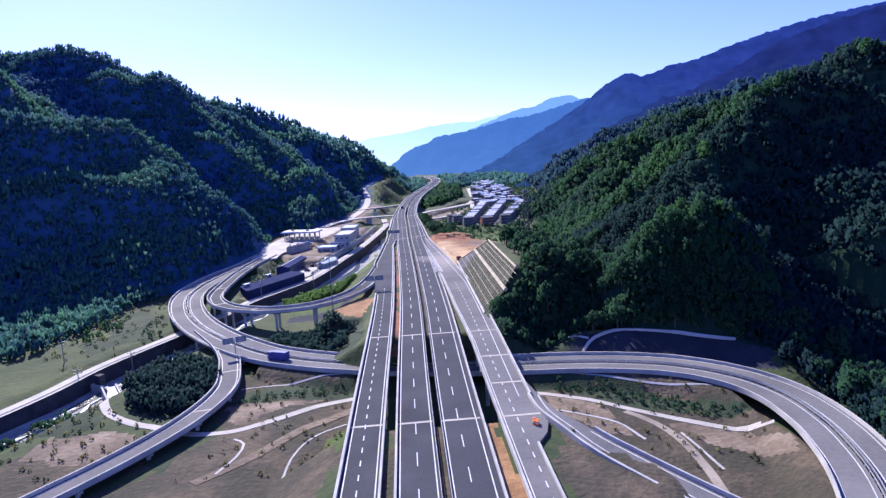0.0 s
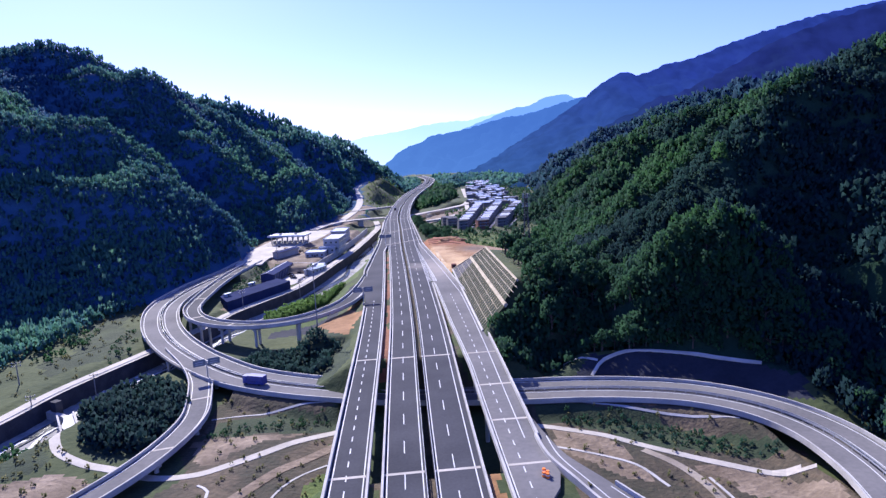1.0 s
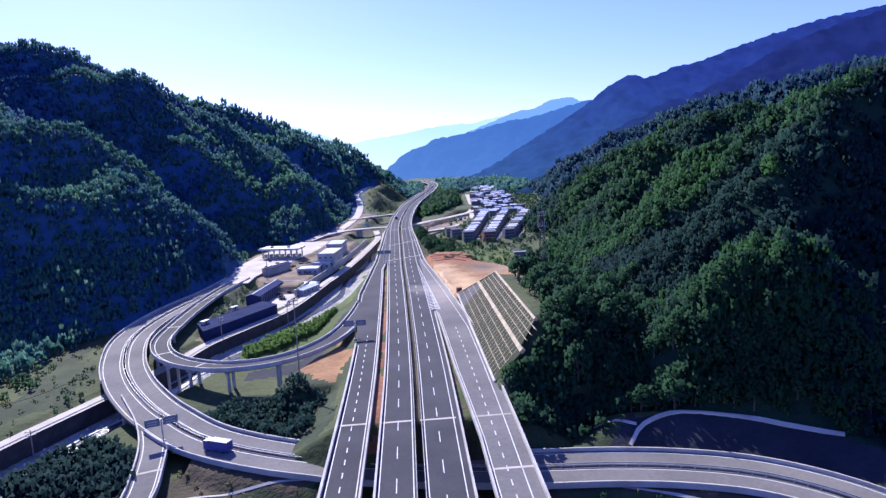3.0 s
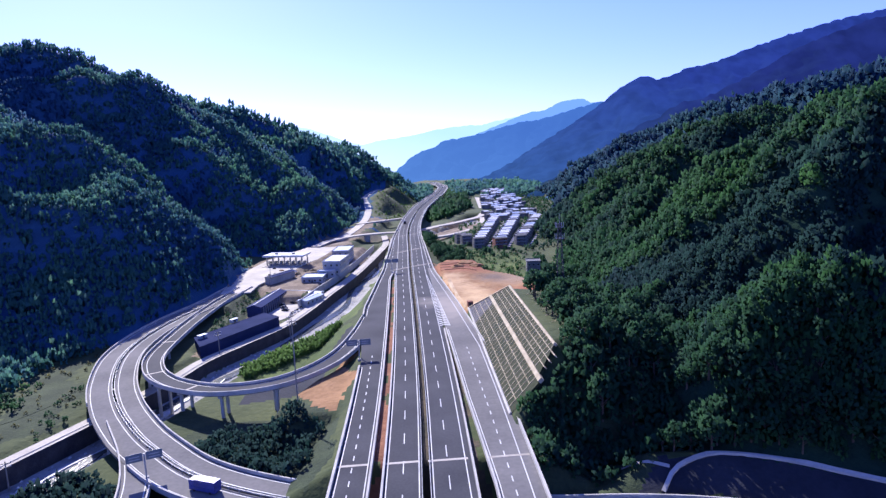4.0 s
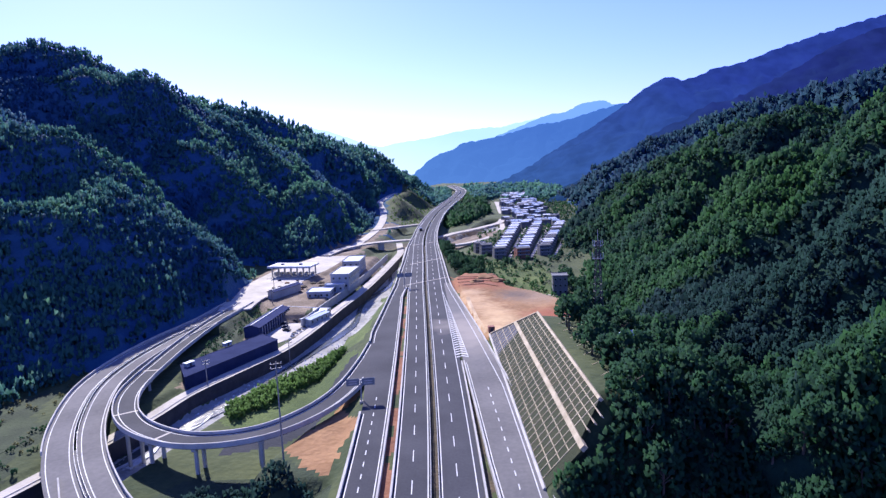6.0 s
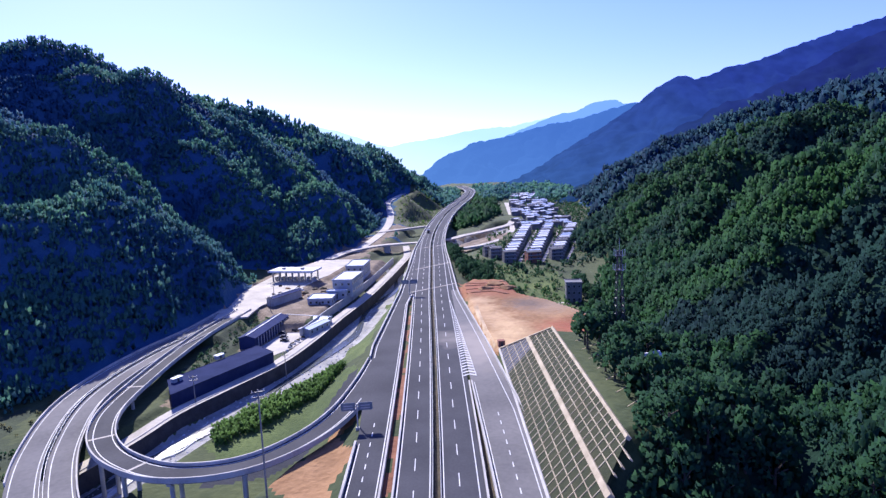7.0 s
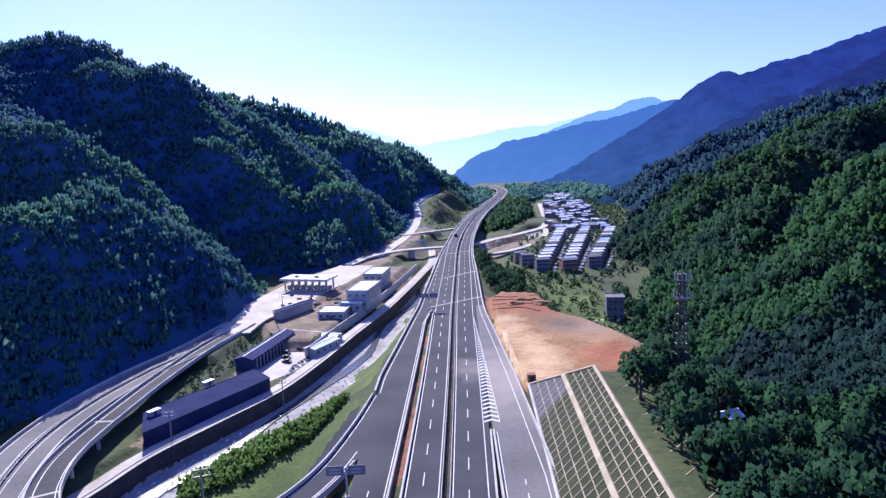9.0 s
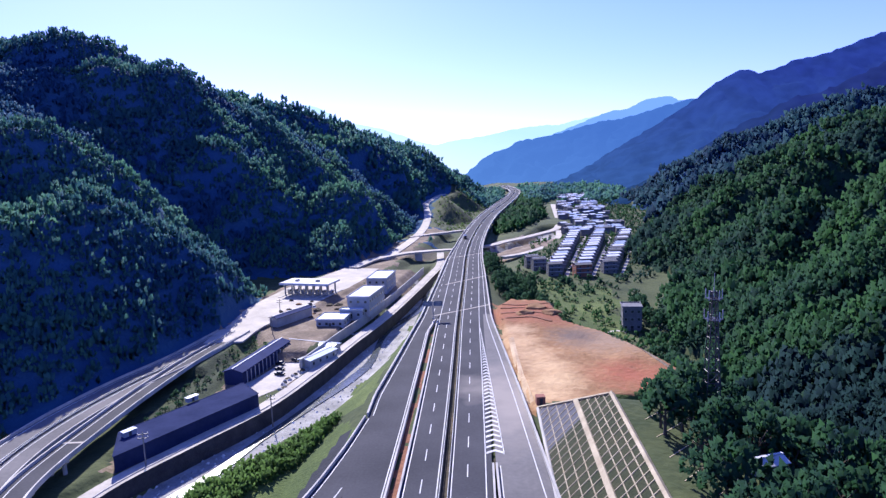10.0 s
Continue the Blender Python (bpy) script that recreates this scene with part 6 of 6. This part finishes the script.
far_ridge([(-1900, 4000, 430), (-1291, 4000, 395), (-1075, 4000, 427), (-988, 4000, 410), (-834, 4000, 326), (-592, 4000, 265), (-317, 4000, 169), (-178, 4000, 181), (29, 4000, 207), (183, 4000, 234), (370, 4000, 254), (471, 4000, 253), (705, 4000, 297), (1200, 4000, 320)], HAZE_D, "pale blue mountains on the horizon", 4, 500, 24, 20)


BRIGHT_LEAF = make_leafy(material("bright_bank_leaf", (0.040, 0.090, 0.022), (0.11, 0.21, 0.045), 0.85, 0.05, 0.4, per="island", spread=0.4, spec=0.12), 0.35, (0.14, 0.26, 0.04))


def bush_bed(name, poly, step, size, seed, label, templates=None, keep=0.8, mat=LEAF):
    p = np.array(poly, dtype=float)
    q = jittered(p[:, 0].min(), p[:, 0].max(), p[:, 1].min(), p[:, 1].max(), step, seed)
    q = q[(poly_inside(q[:, 0], q[:, 1], poly) > 0) & (np.random.RandomState(seed).uniform(0, 1, len(q)) < keep)]
    for line, wd in ((loop_line, 10), (branch_line, 5), (tight_line, 5.5), (river_road, 3.5), (crossing, 6), (mount, 10)):
        q = q[dist_to_line(q[:, 0], q[:, 1], line[::3])[0] > wd]
    if len(q):
        scatter(name, q, size, templates or MID_T, mat, seed, label, lift=0.1)


bush_bed("bushes", [(-30, 222), (-62, 236), (-70, 250), (-58, 262), (-40, 258), (-27, 246)], 2.6, 1.9, 31, "dark green bushes on the mound inside the loop", SPUR_T, 0.95, LEAF_DARK_SHADE)
bush_bed("bushes", [(-72, 322), (-58, 346), (-42, 374), (-34, 370), (-45, 345), (-58, 318), (-66, 308)], 1.7, 1.6, 32, "bright green bushes along the river bank", SPUR_T, 0.95, BRIGHT_LEAF)
bush_bed("bushes", [(-92.4, 185.3), (-106.7, 217), (-101, 229.8), (-92, 236), (-80, 230), (-72, 206), (-70, 187), (-76, 182.5)], 2.6, 2.3, 33, "dense dark green bushes beside the weir", SPUR_T, 0.97, LEAF_DARK_SHADE)
bush_bed("bushes", [(-125, 170), (-110, 195), (-122, 205), (-140, 175)], 2.6, 1.4, 34, "low green shrubs on the river bank")
bush_bed("bushes", [(30, 212), (30, 236), (60, 232), (72, 222), (56, 212)], 3.2, 1.8, 36, "dark scrub below the wooded slope")
bush_bed("bushes", [(30, 214), (30, 232), (38, 236), (45, 246), (49, 268), (58, 290), (78, 300), (80, 262), (70, 228), (50, 216)], 2.8, 2.4, 37, "dark green scrub at the foot of the cut slope", SPUR_T, 0.9)
bush_bed("bushes", [(62, 372), (84, 384), (96, 440), (92, 474), (84, 470), (82, 420), (74, 390)], 3.4, 2.2, 39, "green scrub beside the bare earth")
bush_bed("bushes", [(-150, 250), (-140, 300), (-150, 330), (-160, 290)], 4, 1.6, 40, "low green crops in the shaded field", keep=0.5)
bush_bed("bushes", [(-112, 262), (-118, 300), (-128, 330), (-134, 300), (-122, 262)], 3.4, 1.0, 41, "low green crops beside the viaduct", keep=0.5)
bush_bed("bushes", [(-52, 900), (-12, 900), (-2, 1000), (20, 1200), (30, 1400), (-60, 1400), (-48, 1100), (-50, 1000)], 7, 1.3, 42, "low green crops on the terraced mound", FAR_T, 0.6, BRIGHT_LEAF)
bush_bed("bushes", [(22, 860), (50, 880), (90, 1000), (110, 1300), (86, 1400), (60, 1150), (32, 1000)], 7, 5, 43, "dark trees below the motorway viaduct", FAR_T, 0.95)
bush_bed("bushes", [(30, 206), (95, 185), (97, 150), (80, 128), (30, 128)], 3.0, 0.55, 51, "scattered weeds on bare ground", FAR_T, 0.16, WEED)
bush_bed("bushes", [(-24, 209), (-62, 231), (-64, 205), (-58, 160), (-70, 140), (-24, 135)], 2.6, 0.55, 52, "scattered weeds on bare soil", FAR_T, 0.18, WEED)
bush_bed("bushes", [(-136, 165), (-112, 205), (-92, 182), (-75, 163), (-90, 140)], 2.6, 0.6, 53, "weeds and low crops on the terraces", FAR_T, 0.35, WEED)
bush_bed("bushes", [(-158, 252), (-160, 340), (-145, 370), (-118, 300), (-130, 225)], 3.2, 0.7, 54, "low crops and weeds in the fields", FAR_T, 0.16, WEED)
bush_bed("bushes", [(26, 520), (44, 508), (60, 470), (86, 400), (92, 470), (88, 560), (60, 596), (30, 590)], 4.2, 1.3, 55, "scrub and weeds on the village fields", FAR_T, 0.5)
bush_bed("bushes", [(44, 186), (60, 183), (76, 172), (90, 158), (92, 152), (74, 161), (56, 174), (40, 181)], 2.2, 0.8, 44, "dark rough grass in the ditch", keep=0.8)
bush_bed("bushes", [(-26, 200), (-58, 196), (-62, 188), (-40, 192), (-26, 194)], 2.2, 0.7, 45, "dark rough grass beside the canal", keep=0.8)
bush_bed("bushes", [(-100, 470), (-104, 440), (-106, 400), (-104, 372), (-96, 350), (-98, 385), (-94, 420), (-86, 450)], 3.0, 0.9, 46, "rough grass on the bank below the ramp", keep=0.6)


def village_green():
    """Trees and garden plots between the houses and the hills."""
    poly = [(24, 560), (90, 560), (130, 600), (150, 640), (190, 760), (240, 1000), (230, 1300), (120, 1300), (100, 900), (70, 820), (40, 700)]
    q = jittered(20, 250, 560, 1300, 6.5, 61)
    q = q[poly_inside(q[:, 0], q[:, 1], poly) > 0]
    s = np.array([(a, b2) for a, b2, _, _ in spots])
    q = q[np.min(np.hypot(q[:, 0:1] - s[None, :, 0], q[:, 1:2] - s[None, :, 1]), axis=1) > 9.5]
    for line, wd in ((crossing, 8), (lower_road, 6), (main_line, 20)):
        q = q[dist_to_line(q[:, 0], q[:, 1], line[::3])[0] > wd]
    q = q[np.random.RandomState(62).uniform(0, 1, len(q)) < 0.75]
    scatter("bushes", q, 1.9, FAR_T, LEAF, 63, "trees and garden plots round the village", 0.15, (0.7, 1.4))


village_green()


def far_valley():
    """Woods on the valley floor where the motorway bends out of sight."""
    q = jittered(-60, 300, 1240, 1760, 11, 71)
    q = q[(dist_to_line(q[:, 0], q[:, 1], main_line[::3])[0] > 22) & (dist_to_line(q[:, 0], q[:, 1], mount[::3])[0] > 14) & (dist_to_line(q[:, 0], q[:, 1], crossing[::3])[0] > 12)]
    s = np.array([(a, b2) for a, b2, _, _ in spots])
    q = q[np.min(np.hypot(q[:, 0:1] - s[None, :, 0], q[:, 1:2] - s[None, :, 1]), axis=1) > 11]
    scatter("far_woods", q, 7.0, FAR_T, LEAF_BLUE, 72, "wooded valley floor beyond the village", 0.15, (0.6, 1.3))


far_valley()


# ---- single trees ----
def crown_mesh(seed):
    v, f, out = crown_template(90, seed)
    me = bpy.data.meshes.new("crown")
    me.from_pydata([tuple(p) for p in v], [], [tuple(map(int, q)) for q in f])
    me.polygons.foreach_set("use_smooth", np.ones(len(f), dtype=bool))
    me.update()
    leaf_normals(me, out)
    me.materials.append(LEAF)
    return me


def trunk_mesh(seed):
    rr = random.Random(seed)
    bm = bmesh.new()
    bmesh.ops.create_cone(bm, cap_ends=True, segments=7, radius1=0.10, radius2=0.04, depth=1.3, matrix=Matrix.Translation((0, 0, 0.0)))
    for k in range(5):
        a = k * 1.257 + rr.uniform(-0.3, 0.3)
        tube(bm, (0, 0, 0.05 + 0.1 * k), (0.55 * math.cos(a), 0.55 * math.sin(a), 0.5 + 0.1 * k), 0.025, 5)
    me = bpy.data.meshes.new("trunk")
    bm.to_mesh(me)
    bm.free()
    me.materials.append(BARK)
    return me


CROWNS = [crown_mesh(200 + k) for k in range(5)]
TRUNKS = [trunk_mesh(300 + k) for k in range(5)]
tree_rng = np.random.RandomState(77)


def tree(x, y, z, radius, label, k):
    ob = thing("tree", label, "tree", pose(x, y, z, 0, 0, float(tree_rng.uniform(0, 360))) @ Matrix.Diagonal((radius, radius, radius * float(tree_rng.uniform(0.9, 1.4)), 1)))
    for nm, me, dz in (("trunk", TRUNKS[k % 5], 0.55), ("crown", CROWNS[k % 5], 0.95)):
        o = new(nm, me)
        o.parent = ob
        o.location = (0, 0, dz)
    return ob


def grove(poly, step, radius, label, seed, keep=1.0):
    p = np.array(poly, dtype=float)
    q = jittered(p[:, 0].min(), p[:, 0].max(), p[:, 1].min(), p[:, 1].max(), step, seed)
    q = q[(poly_inside(q[:, 0], q[:, 1], poly) > 0) & (np.random.RandomState(seed).uniform(0, 1, len(q)) < keep)]
    q = q[(dist_to_line(q[:, 0], q[:, 1], loop_line[::3])[0] > 10 + radius) & (poly_inside(q[:, 0], q[:, 1], DARK_BANK) < -0.5)]
    for hx, hy2, _ in HUTS:
        q = q[np.hypot(q[:, 0] - hx, q[:, 1] - hy2 + 3) > 7]
    z = ground_height(q[:, 0], q[:, 1])
    for k, (x, y) in enumerate(q):
        tree(float(x), float(y), float(z[k]), radius * float(tree_rng.uniform(0.75, 1.25)), label, k)


grove([(48, 228), (48, 326), (62, 336), (80, 330), (76, 250), (70, 224)], 6.0, 3.6, "leafy green tree on the knoll above the cut slope", 1)
grove([(60, 217), (75, 215), (90, 209.5), (108, 198), (118, 187), (124, 200), (108, 222), (88, 232), (66, 232)], 3.6, 3.2, "dark green tree on the steep dark bank", 2)
grove([(116, 184), (119, 160), (117, 132), (132, 120), (140, 160), (134, 190)], 5.5, 3.4, "dark green tree below the loop road", 3)
grove([(60, 340), (66, 350), (62, 366), (84, 380), (90, 372), (78, 345)], 5.0, 3.0, "leafy green tree beside the bare earth", 4)
grove([(44, 470), (52, 462), (56, 474), (48, 482)], 4.0, 2.6, "round green tree at the edge of bare earth", 5)
grove([(20, 520), (32, 512), (46, 520), (42, 560), (28, 610), (14, 660), (12, 600)], 6.0, 3.2, "dark green tree below the motorway bank", 6)
grove([(90, 470), (100, 478), (98, 520), (92, 540), (90, 500)], 5.0, 3.2, "leafy tree behind the farmhouse", 7)
